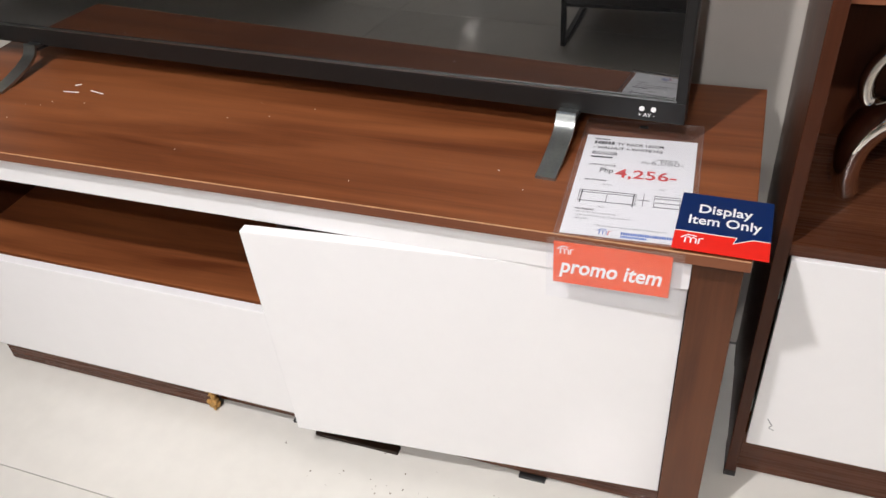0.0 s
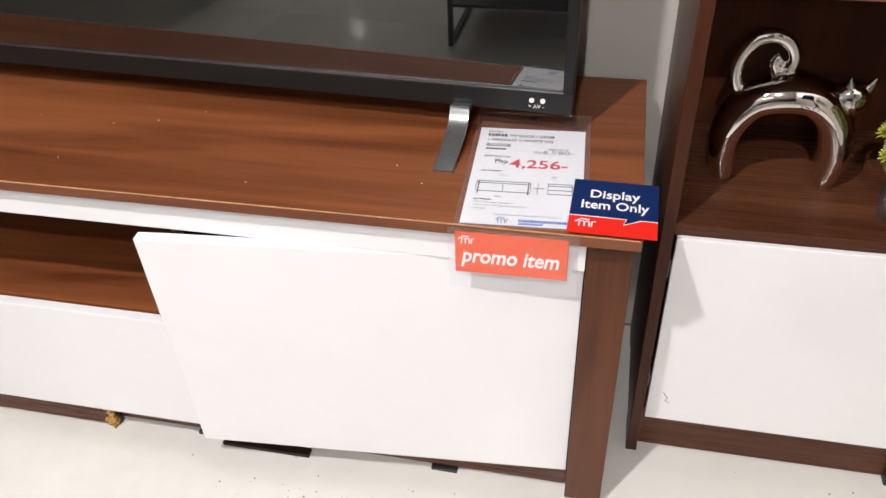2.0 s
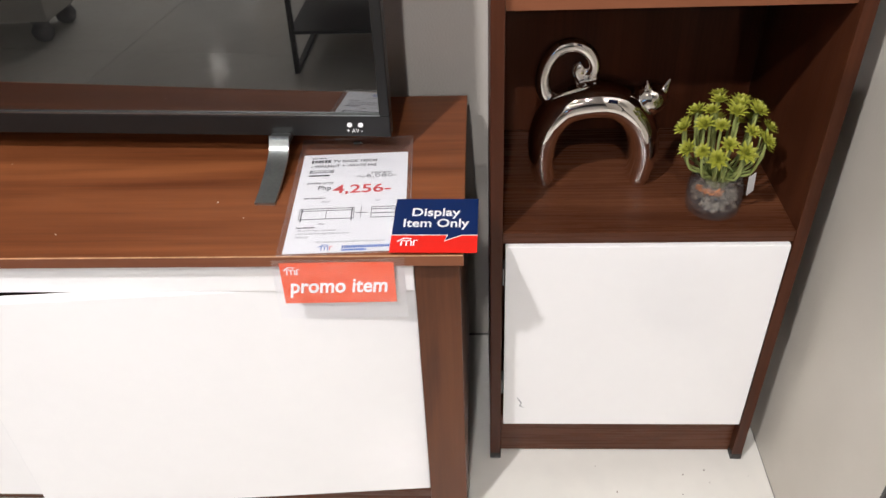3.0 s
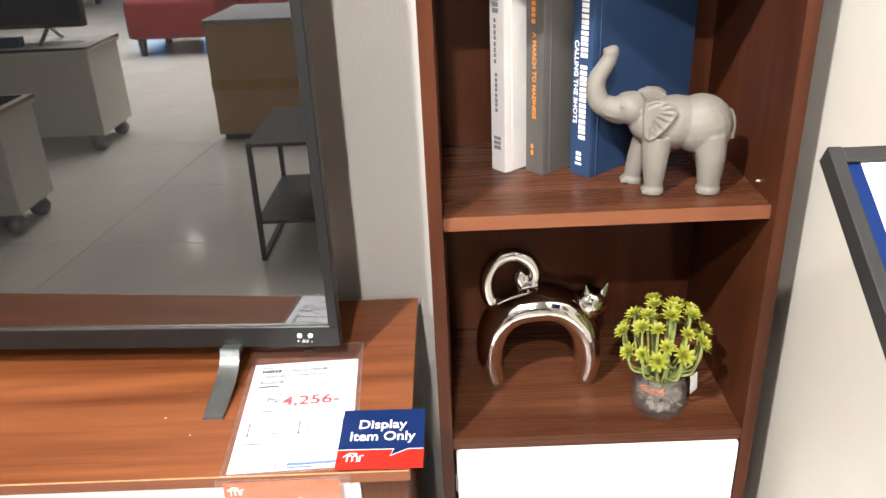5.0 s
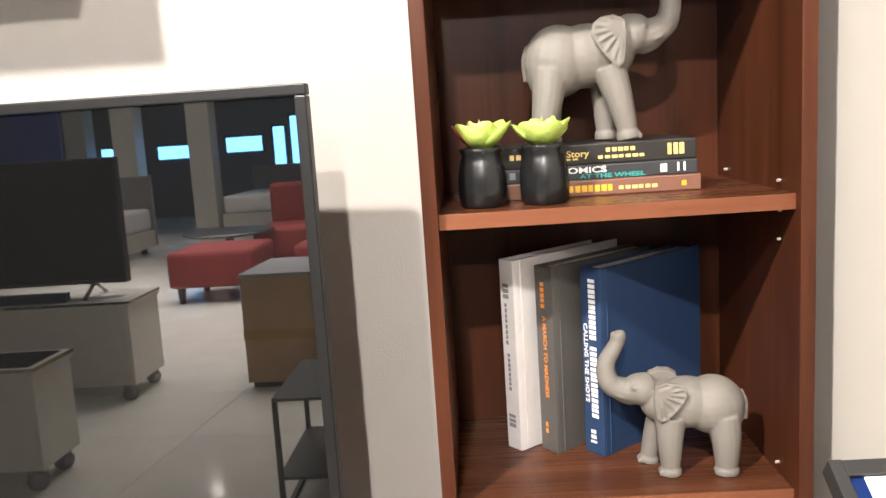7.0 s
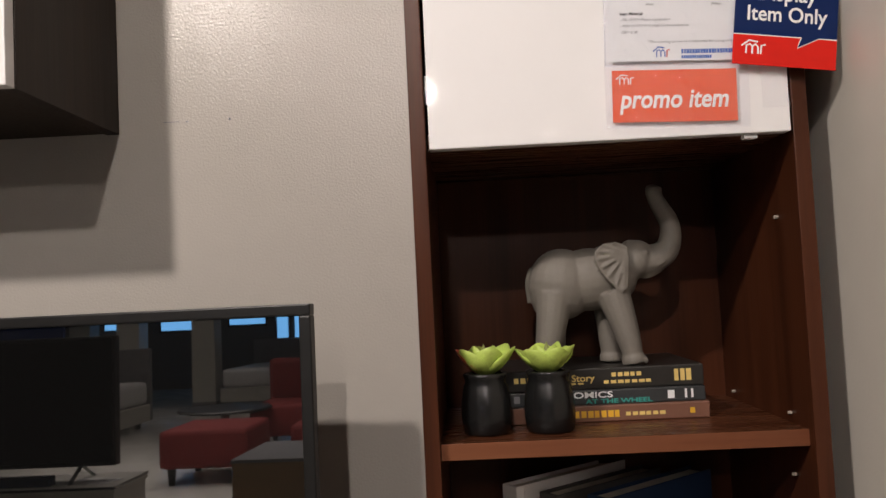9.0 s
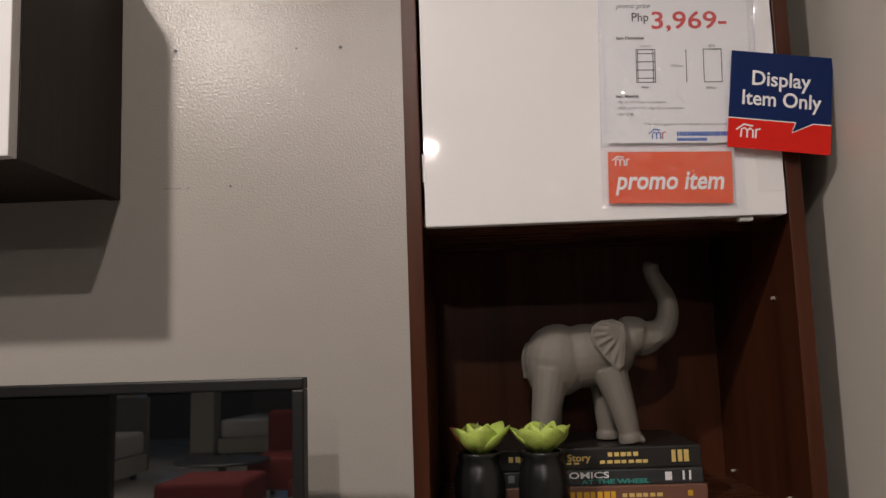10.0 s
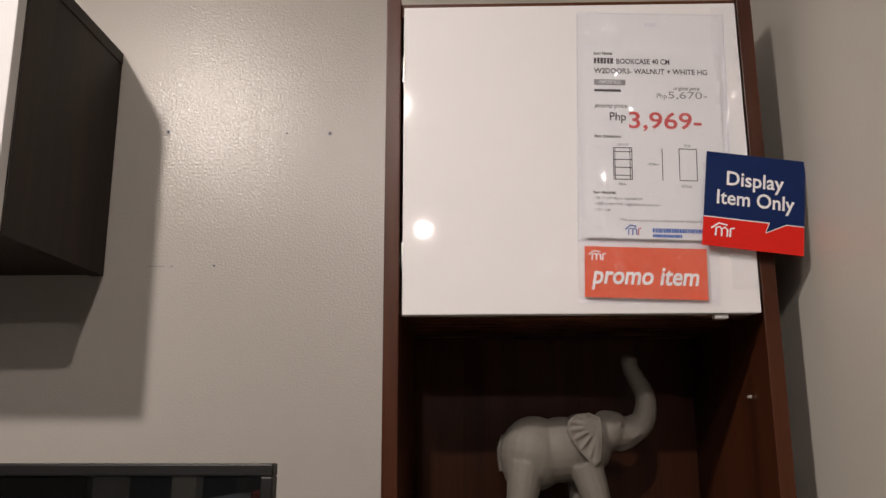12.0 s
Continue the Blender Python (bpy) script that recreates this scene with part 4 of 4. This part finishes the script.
def jar_plant():
    p = root("potted_plant", pose(0.2905, -0.2360, SHELF0) @ Matrix.Scale(1.10, 4), "green artificial succulent in a glass jar with a paper tag", "plant")
    part("jar", lathe([(0, 0.001), (0.027, 0.0), (0.0315, 0.004), (0.0325, 0.018), (0.0320, 0.034), (0.0285, 0.043), (0.0265, 0.046), (0.0285, 0.0495), (0.0290, 0.0525), (0.0270, 0.0535), (0.0250, 0.050), (0.0245, 0.045), (0.0300, 0.033), (0.0305, 0.018), (0.0295, 0.006), (0, 0.005)], 44), GLASS, p, "clear glass jar", smooth=True).visible_shadow = False
    rnd = random.Random(12)
    gravel = bmesh.new()
    for k in range(230):
        a, r = rnd.uniform(0, 6.283), 0.026 * math.sqrt(rnd.random())
        bmesh.ops.create_icosphere(gravel, subdivisions=1, radius=1, matrix=pose(r * math.cos(a), r * math.sin(a), rnd.uniform(0.009, 0.036), *[rnd.uniform(0, 90) for _ in range(3)]) @ Matrix.Diagonal((*[rnd.uniform(0.0018, 0.0034) for _ in range(3)], 1)))
    tagged(part("pebbles", gravel, GRAVEL, p, "grey pebbles inside the jar"), kind="stuff")
    moss = bmesh.new()
    for k in range(26):
        a = rnd.uniform(3.4, 4.6)
        tube([(0.0265 * math.cos(a), 0.0265 * math.sin(a), 0.036 + rnd.uniform(-0.004, 0.004)), (0.0260 * math.cos(a + 0.25), 0.0260 * math.sin(a + 0.25), 0.039 + rnd.uniform(-0.006, 0.006))], 0.0006, 5, moss)
    part("raffia", moss, ORANGE_INK, p, "orange raffia inside the jar")
    head = bmesh.new()
    for ring, (n, tilt, l) in enumerate(((9, 4, 0.0125), (8, 26, 0.0112), (6, 50, 0.0090), (4, 70, 0.0070))):
        for k in range(n):
            petal(head, pose(0, 0, 0, 0, 0, k * 360 / n + ring * 17) @ pose(0, 0.0006, 0, tilt), l, 0.0046, 0.25, 3)
    head_mesh = mesh_from(head, "succulent_head", SUCCULENT, True)
    spots = []
    for k in range(29):
        t = (k + 0.5) / 29
        az, el = k * 2.39996, math.acos(1 - 1.02 * t)
        R = 0.0465 + rnd.uniform(-0.008, 0.005)
        spots.append((R * math.sin(el) * math.cos(az) * 1.03, R * math.sin(el) * math.sin(az) * 0.85, 0.084 + 0.058 * math.cos(el) + rnd.uniform(-0.007, 0.007)))
    for x, y, z in spots:
        h = new("succulent_head", head_mesh)
        h.parent = p
        out = Vector((x, y, (z - 0.07) * 0.9 + 0.02)).normalized()
        h.matrix_local = Matrix.Translation((x, y, z)) @ out.to_track_quat("Z", "Y").to_matrix().to_4x4() @ Matrix.Scale(rnd.uniform(0.8, 1.1), 4)
        b = Vector((x, y, 0)).normalized() * 0.016
        line = smooth_line([(b.x * 0.6, b.y * 0.6, 0.034), (b.x, b.y, 0.050), (x * 0.80, y * 0.80, 0.054 + 0.16 * (z - 0.056)), (x * 0.98, y * 0.98, z - 0.016), (x, y, z)], 5)
        part("stem", tube(line, 0.0016, 8), STEM, p, smooth=True)
    tag = part("paper_tag", box((0, 0.012, -0.0004, 0.0004, -0.030, 0.0)), PAPER, p, "small white paper tag")
    tag.matrix_local = pose(0.0300, -0.016, 0.052, 6, -14, 35)
    part("tag_string", tube([(0.0300, -0.016, 0.052), (0.0345, -0.012, 0.058), (0.030, -0.004, 0.052)], 0.0004, 5), WHITE_INK, p)


jar_plant()


# ---------------------------------------------------------------- sign stand beside the right wall
def sign_stand():
    s = root("sign_stand", pose(0.280, -0.588, 0.937, -42), "black-framed tilted sign board with a white sheet on a slim stand", "sign stand")
    s.matrix_world = pose(0.350, -0.70, 0.0)
    board = pose(-0.070, 0.112, 0.937, 33)
    for n, spans, mat in (("frame_rail", (0, 0.0095, -0.260, 0, -0.012, 0.004), BLACK_PLASTIC), ("frame_rail", (0.124, 0.136, -0.260, 0, -0.012, 0.004), BLACK_PLASTIC), ("frame_rail", (0.0097, 0.1238, -0.012, 0, -0.012, 0.003), BLACK_PLASTIC), ("frame_rail", (0.0097, 0.1238, -0.260, -0.248, -0.012, 0.003), BLACK_PLASTIC), ("backing", (0.0097, 0.1238, -0.2478, -0.0122, -0.010, 0.0), NAVY), ("sheet", (0.0200, 0.1236, -0.240, -0.0125, 0.0003, 0.001), PAPER)):
        part(n, box(spans), mat, s).matrix_local = board
    part("post", tube([(0.0, 0.022, 0.02), (0.0, 0.022, 0.850)], 0.011, 16, side=Vector((1, 0, 0))), BLACK_PLASTIC, s)
    part("base_plate", box((-0.06, 0.07, -0.07, 0.11, 0.0, 0.020), bevel=0.003), BLACK_PLASTIC, s)


sign_stand()


# ---------------------------------------------------------------- the shop behind the camera, seen in the screen
def bun_foot(parent, x, y):
    foot = part("foot", lathe([(0, 0), (0.022, 0), (0.034, 0.012), (0.040, 0.035), (0.030, 0.055), (0.024, 0.062), (0.034, 0.068), (0.034, 0.080), (0, 0.080)], 20), GREY_INK, parent, smooth=True)
    foot.location = (x, y, 0)


def display_cabinet(x0, x1, y0, y1, h, open_end, label):
    t = root("display_cabinet", SHOP, label, "cabinet", "display cabinets")
    part("top_board", box((x0 - 0.01, x1 + 0.01, y0 - 0.01, y1 + 0.01, h - 0.03, h)), PALE_PANEL, t)
    # thin chrome strips added as the highlight along the top's lit edges
    part("edge_highlight", box((x0 - 0.012, x1 + 0.012, y1 + 0.0102, y1 + 0.014, h - 0.012, h + 0.002), bevel=0.001), CHROME, t, "bright strip imitating the light along the top edge")
    part("edge_highlight", box((x1 + 0.0102, x1 + 0.014, y0 - 0.01, y1 + 0.010, h - 0.012, h + 0.002), bevel=0.001), CHROME, t, "bright strip imitating the light along the top edge")
    part("side_panel", box((x1 - 0.02, x1, y0, y1, 0.08, h - 0.0305)), PALE_PANEL, t)
    part("side_panel", box((x0, x0 + 0.02, y0, y1, 0.08, h - 0.0305)), PALE_PANEL, t)
    part("back_panel", box((x0 + 0.0205, x1 - 0.0205, y1 - 0.02, y1, 0.08, h - 0.0305)), PALE_PANEL, t)
    part("bottom_board", box((x0 + 0.0205, x1 - 0.0205, y0, y1 - 0.0205, 0.083, 0.10)), PALE_PANEL, t)
    if open_end:
        part("glass_top", box((x0 + 0.02, x1 - 0.02, y0 + 0.02, y1 - 0.02, h + 0.0003, h + 0.004)), FAR_SCREEN, t, "dark glass top")
        part("dark_drawer", box((x0 + 0.03, x1 - 0.03, y0 + 0.02, y1 - 0.03, 0.30, 0.44)), BLACK_PLASTIC, t)
    for x in (x0 + 0.05, x1 - 0.05):
        for y in (y0 + 0.04, y1 - 0.04):
            bun_foot(t, x, y)


display_cabinet(-2.85, -1.64, -3.44, -3.07, 0.50, False, "pale lacquered cabinet on bun feet carrying a television")
display_cabinet(-2.75, -1.54, -2.29, -2.02, 0.46, True, "pale cabinet on bun feet with a dark glass top")


def far_television():
    t = root("television", SHOP @ pose(-2.28, -3.26, 0.50), "large dark television standing on a pale cabinet", "television")
    part("panel", box((-0.58, 0.58, -0.03, 0.03, 0.07, 0.70), bevel=0.006), BLACK_PLASTIC, t)
    part("screen", box((-0.565, 0.565, 0.0302, 0.032, 0.09, 0.685)), FAR_SCREEN, t)
    for x in (-0.4, 0.4):
        part("foot", tube([(x, -0.12, 0.006), (x, 0.0, 0.075), (x, 0.12, 0.006)], 0.006, 8, flat=2, side=Vector((1, 0, 0))), STEEL, t)


far_television()
thing("brochure", box((-0.11, 0.11, -0.075, 0.075, 0.0, 0.002), bevel=0), PAPER, "pale printed brochure lying on the pale cabinet", "brochure", m=SHOP @ pose(-1.80, -3.22, 0.5003, 0, 0, 12))
thing("folder", box((-0.25, 0.25, -0.03, 0.03, 0.0, 0.045), bevel=0.003), BOOK_BLUE, "navy blue box file lying on the pale cabinet", "box file", m=SHOP @ pose(-2.22, -3.15, 0.5003))


def blue_banner():
    b = root("banner", SHOP @ pose(-3.15, -4.5, 0), "navy blue fabric banner on a floor stand", "banner")
    part("cloth", box((-0.9, 0.55, -0.01, 0.01, 0.9, 1.86)), NAVY, b)
    part("pole", tube([(-0.2, 0.02, 0.02), (-0.2, 0.02, 1.86)], 0.015, 12, side=Vector((1, 0, 0))), STEEL, b)
    part("base_plate", box((-0.45, 0.05, -0.15, 0.2, 0, 0.02)), STEEL, b)


blue_banner()


def cardboard_box():
    b = root("cardboard_box", SHOP @ pose(-0.81, -3.44, 0, 0, 0, 3), "brown cardboard carton with a grey lid and a band of tape", "box")
    part("carton", box((-0.29, 0.29, -0.28, 0.28, 0.03, 0.565), bevel=0.004), BROWN_CARD, b)
    part("lid", box((-0.295, 0.295, -0.285, 0.285, 0.566, 0.582)), GREY_INK, b)
    part("tape_band", box((-0.292, 0.292, -0.282, 0.282, 0.25, 0.30), bevel=0), TAPE, b)
    part("pallet", box((-0.27, 0.27, -0.26, 0.26, 0.0, 0.0295)), BLACK_PLASTIC, b)


cardboard_box()


def side_table():
    t = root("side_table", SHOP @ pose(-0.375, -1.945, 0), "black metal two-tier side table", "table")
    w, d, h = 0.235, 0.230, 0.400
    for z in (h - 0.012, 0.13):
        part("tabletop" if z > 0.2 else "lower_shelf", box((-w, w, -d, d, z, z + 0.012), bevel=0.003), BLACK_PLASTIC, t)
    for x in (-w + 0.008, w - 0.008):
        for y in (-d + 0.008, d - 0.008):
            part("leg", box((x - 0.008, x + 0.008, y - 0.008, y + 0.008, 0, h - 0.0125)), BLACK_PLASTIC, t)
        part("rail", box((x - 0.008, x + 0.008, -d + 0.0165, d - 0.0165, 0.002, 0.016)), BLACK_PLASTIC, t)


side_table()


def seat_block(name, x0, x1, y0, y1, h, back, label, category):
    s = root(name, SHOP, label, category)
    part("seat", box((x0, x1, y0, y1, 0.13, h), bevel=0.045), RED_CLOTH, s, smooth=True)
    if back:
        part("backrest", box((x0, x1, y0 - 0.22, y0 - 0.004, 0.13, h + 0.42), bevel=0.06), RED_CLOTH, s, smooth=True)
        part("arm", box((x1 + 0.004, x1 + 0.2, y0 - 0.2, y1, 0.13, h + 0.2), bevel=0.05), RED_CLOTH, s, smooth=True)
    for x in (x0 + 0.08, x1 - 0.08):
        for y in (y0 + 0.08, y1 - 0.08):
            part("leg", tube([(x, y, 0), (x, y, 0.1295)], [0.025, 0.035], 10), BLACK_PLASTIC, s)


seat_block("ottoman", -2.42, -1.72, -6.35, -5.58, 0.43, False, "dark red upholstered ottoman on short dark legs", "ottoman")
seat_block("sofa", -2.15, -0.60, -8.0, -7.2, 0.44, True, "dark red upholstered sofa", "sofa")
seat_block("armchair", -1.42, -0.75, -6.45, -5.75, 0.42, True, "dark red upholstered armchair", "armchair")


def round_table():
    t = root("coffee_table", SHOP @ pose(-2.35, -7.1, 0), "round dark coffee table", "table")
    part("tabletop", lathe([(0, 0.42), (0.43, 0.42), (0.45, 0.435), (0.43, 0.45), (0, 0.45)], 32), BLACK_PLASTIC, t)
    part("pedestal", lathe([(0, 0), (0.22, 0), (0.22, 0.02), (0.04, 0.05), (0.04, 0.4195), (0, 0.4195)], 24), STEEL, t)


round_table()


def far_bed(x, y, label):
    b = root("bed", SHOP @ pose(x, y, 0), label, "bed", "beds in the shop")
    part("mattress", box((-0.8, 0.8, -0.95, 0.95, 0.3, 0.58), bevel=0.06), PAPER, b, smooth=True)
    part("bed_base", box((-0.82, 0.82, -0.97, 0.97, 0.08, 0.298), bevel=0.01), PALE_PANEL, b)
    part("headboard", box((-0.82, 0.82, -1.05, -0.975, 0.08, 1.0), bevel=0.02), GREY_INK, b)
    for sx in (-0.7, 0.7):
        for sy in (-0.85, 0.85):
            part("foot", box((sx - 0.03, sx + 0.03, sy - 0.03, sy + 0.03, 0, 0.0795)), BLACK_PLASTIC, b)


far_bed(-4.9, -8.6, "white made-up bed on a pale base")
far_bed(-3.0, -12.6, "white made-up bed on a pale base")

for x, y in ((-4.07, -11.8), (-5.25, -11.8), (-6.6, -13.0)):
    c = root("column", SHOP @ pose(x, y, 0), "square pale plastered column reaching the ceiling", "column", "columns in the shop")
    part("shaft", box((-0.18, 0.18, -0.18, 0.18, 0.10, 2.80), bevel=0.01), PALE_PANEL, c)
    part("base_trim", box((-0.192, 0.192, -0.192, 0.192, 0.0, 0.0995), bevel=0.004), GREY_INK, c)

for x0, x1, z0, z1 in ((-7.6, -7.0, 1.28, 1.50), (-6.4, -5.6, 1.22, 1.48), (-4.95, -4.2, 1.28, 1.58), (-3.95, -3.72, 0.65, 1.75), (-3.58, -3.30, 0.75, 1.95)):
    w = root("window", SHOP @ pose(0, -15.99, 0), "blue-lit shop window in the far wall", "window", "far windows", "structure")
    part("window_frame", box((x0 - 0.04, x1 + 0.04, 0.0, 0.03, z0 - 0.04, z1 + 0.04)), BLACK_PLASTIC, w)
    part("pane", box((x0, x1, 0.031, 0.04, z0, z1), bevel=0), BLUE_LIGHT, w)


def downlight(m):
    d = root("ceiling_light", m, "round recessed ceiling spotlight, lit", "ceiling light", "ceiling spotlights")
    part("ring", lathe([(0.078, -0.001), (0.095, -0.002), (0.093, -0.012), (0.076, -0.014), (0.073, -0.004)], 24), WHITE_INK, d)
    part("lamp_face", lathe([(0, -0.006), (0.072, -0.006), (0.072, -0.003), (0, -0.003)], 24), LAMP_FACE, d)


downlight(pose(0.96, -7.5, 2.80))
for x, y in ((-1.9, -4.2), (-2.0, -6.6), (-3.4, -5.6), (-3.2, -8.4), (-4.6, -9.6), (-1.6, -9.4), (-5.4, -12.0), (-3.4, -11.0)):
    downlight(SHOP @ pose(x, y, 2.80))


def track_spot(at, target):
    t = root("track_spotlight", pose(*at), "black track spotlight hanging from the ceiling", "spotlight", "track spotlights")
    up = 2.80 - at[2]
    aim = look((0, 0, 0), Vector(target) - Vector(at))
    part("housing", lathe([(0.040, -0.005), (0.047, -0.005), (0.047, 0.10), (0.03, 0.125), (0, 0.125), (0, 0.12), (0.040, 0.09)], 28), BLACK_PLASTIC, t).matrix_local = aim @ Matrix.Translation((0, 0, 0.02))
    top = aim @ Vector((0, 0, 0.14))
    part("stem", tube([top, top + Vector((0, 0, 0.03)), (top.x, top.y, up - 0.021)], 0.008, 10, side=Vector((1, 0, 0))), BLACK_PLASTIC, t)
    part("track", box((top.x - 0.5, top.x + 0.5, top.y - 0.018, top.y + 0.018, up - 0.0205, up - 0.0005)), BLACK_PLASTIC, t)


track_spot(KEY_AT, (-0.45, 0.0, 0.70))
track_spot(SECOND_AT, (-0.15, 0.0, 1.0))
track_spot(THIRD_AT, (-0.25, 0.0, 1.0))

# ---------------------------------------------------------------- floor tiles
TL, TW = 1.864, 0.600
tile_mesh = mesh_from(box((0.0008, TL - 0.0008, 0.0008, TW - 0.0008, -0.0038, 0.0), bevel=0.0005), "tile", FLOOR_TILE)
rest = bmesh.new()
for i in range(-12, 6):
    for j in range(-26, 0):
        x, y = SIDE_X + TL * i, -0.005 + TW * j
        if i >= 0 and y + TW > -1.9 or x < -14.5 or x > 5:
            continue
        if -4 <= i <= 1 and j >= -10:
            t = new("tile", tile_mesh)
            t.parent, t.location = floor, (x, y, 0)
            continue
        v = [rest.verts.new((x + a, y + c, 0.0)) for a, c in ((0.001, 0.001), (TL - 0.001, 0.001), (TL - 0.001, TW - 0.001), (0.001, TW - 0.001))]
        rest.faces.new(v)
        w = [rest.verts.new((q.co.x, q.co.y, -0.0038)) for q in v]
        for k in range(4):
            rest.faces.new((v[k], w[k], w[(k + 1) % 4], v[(k + 1) % 4]))
tagged(part("tiles_beyond", rest, FLOOR_TILE, floor), kind="stuff")

# crumbs of plaster on the floor at the wall's foot
rnd = random.Random(21)
grit = bmesh.new()
for k in range(90):
    if k % 2:
        x, y = rnd.gauss(0.30, 0.10), rnd.gauss(-0.40, 0.05)
    else:
        x, y = rnd.gauss(-0.42, 0.13), rnd.gauss(-0.47, 0.03)
    if x > SIDE_X - 0.01 or y > -0.40 and x < 0.0:
        continue
    s = rnd.uniform(0.0003, 0.0010)
    box((-s, s, -s * 1.5, s * 1.5, 0, s), bm=grit, bevel=0, m=pose(x, y, 0.0, 0, 0, rnd.uniform(0, 180)))
thing("grit", grit, GRAVEL, "scattered dark crumbs and dust on the pale floor", "debris", kind="stuff")
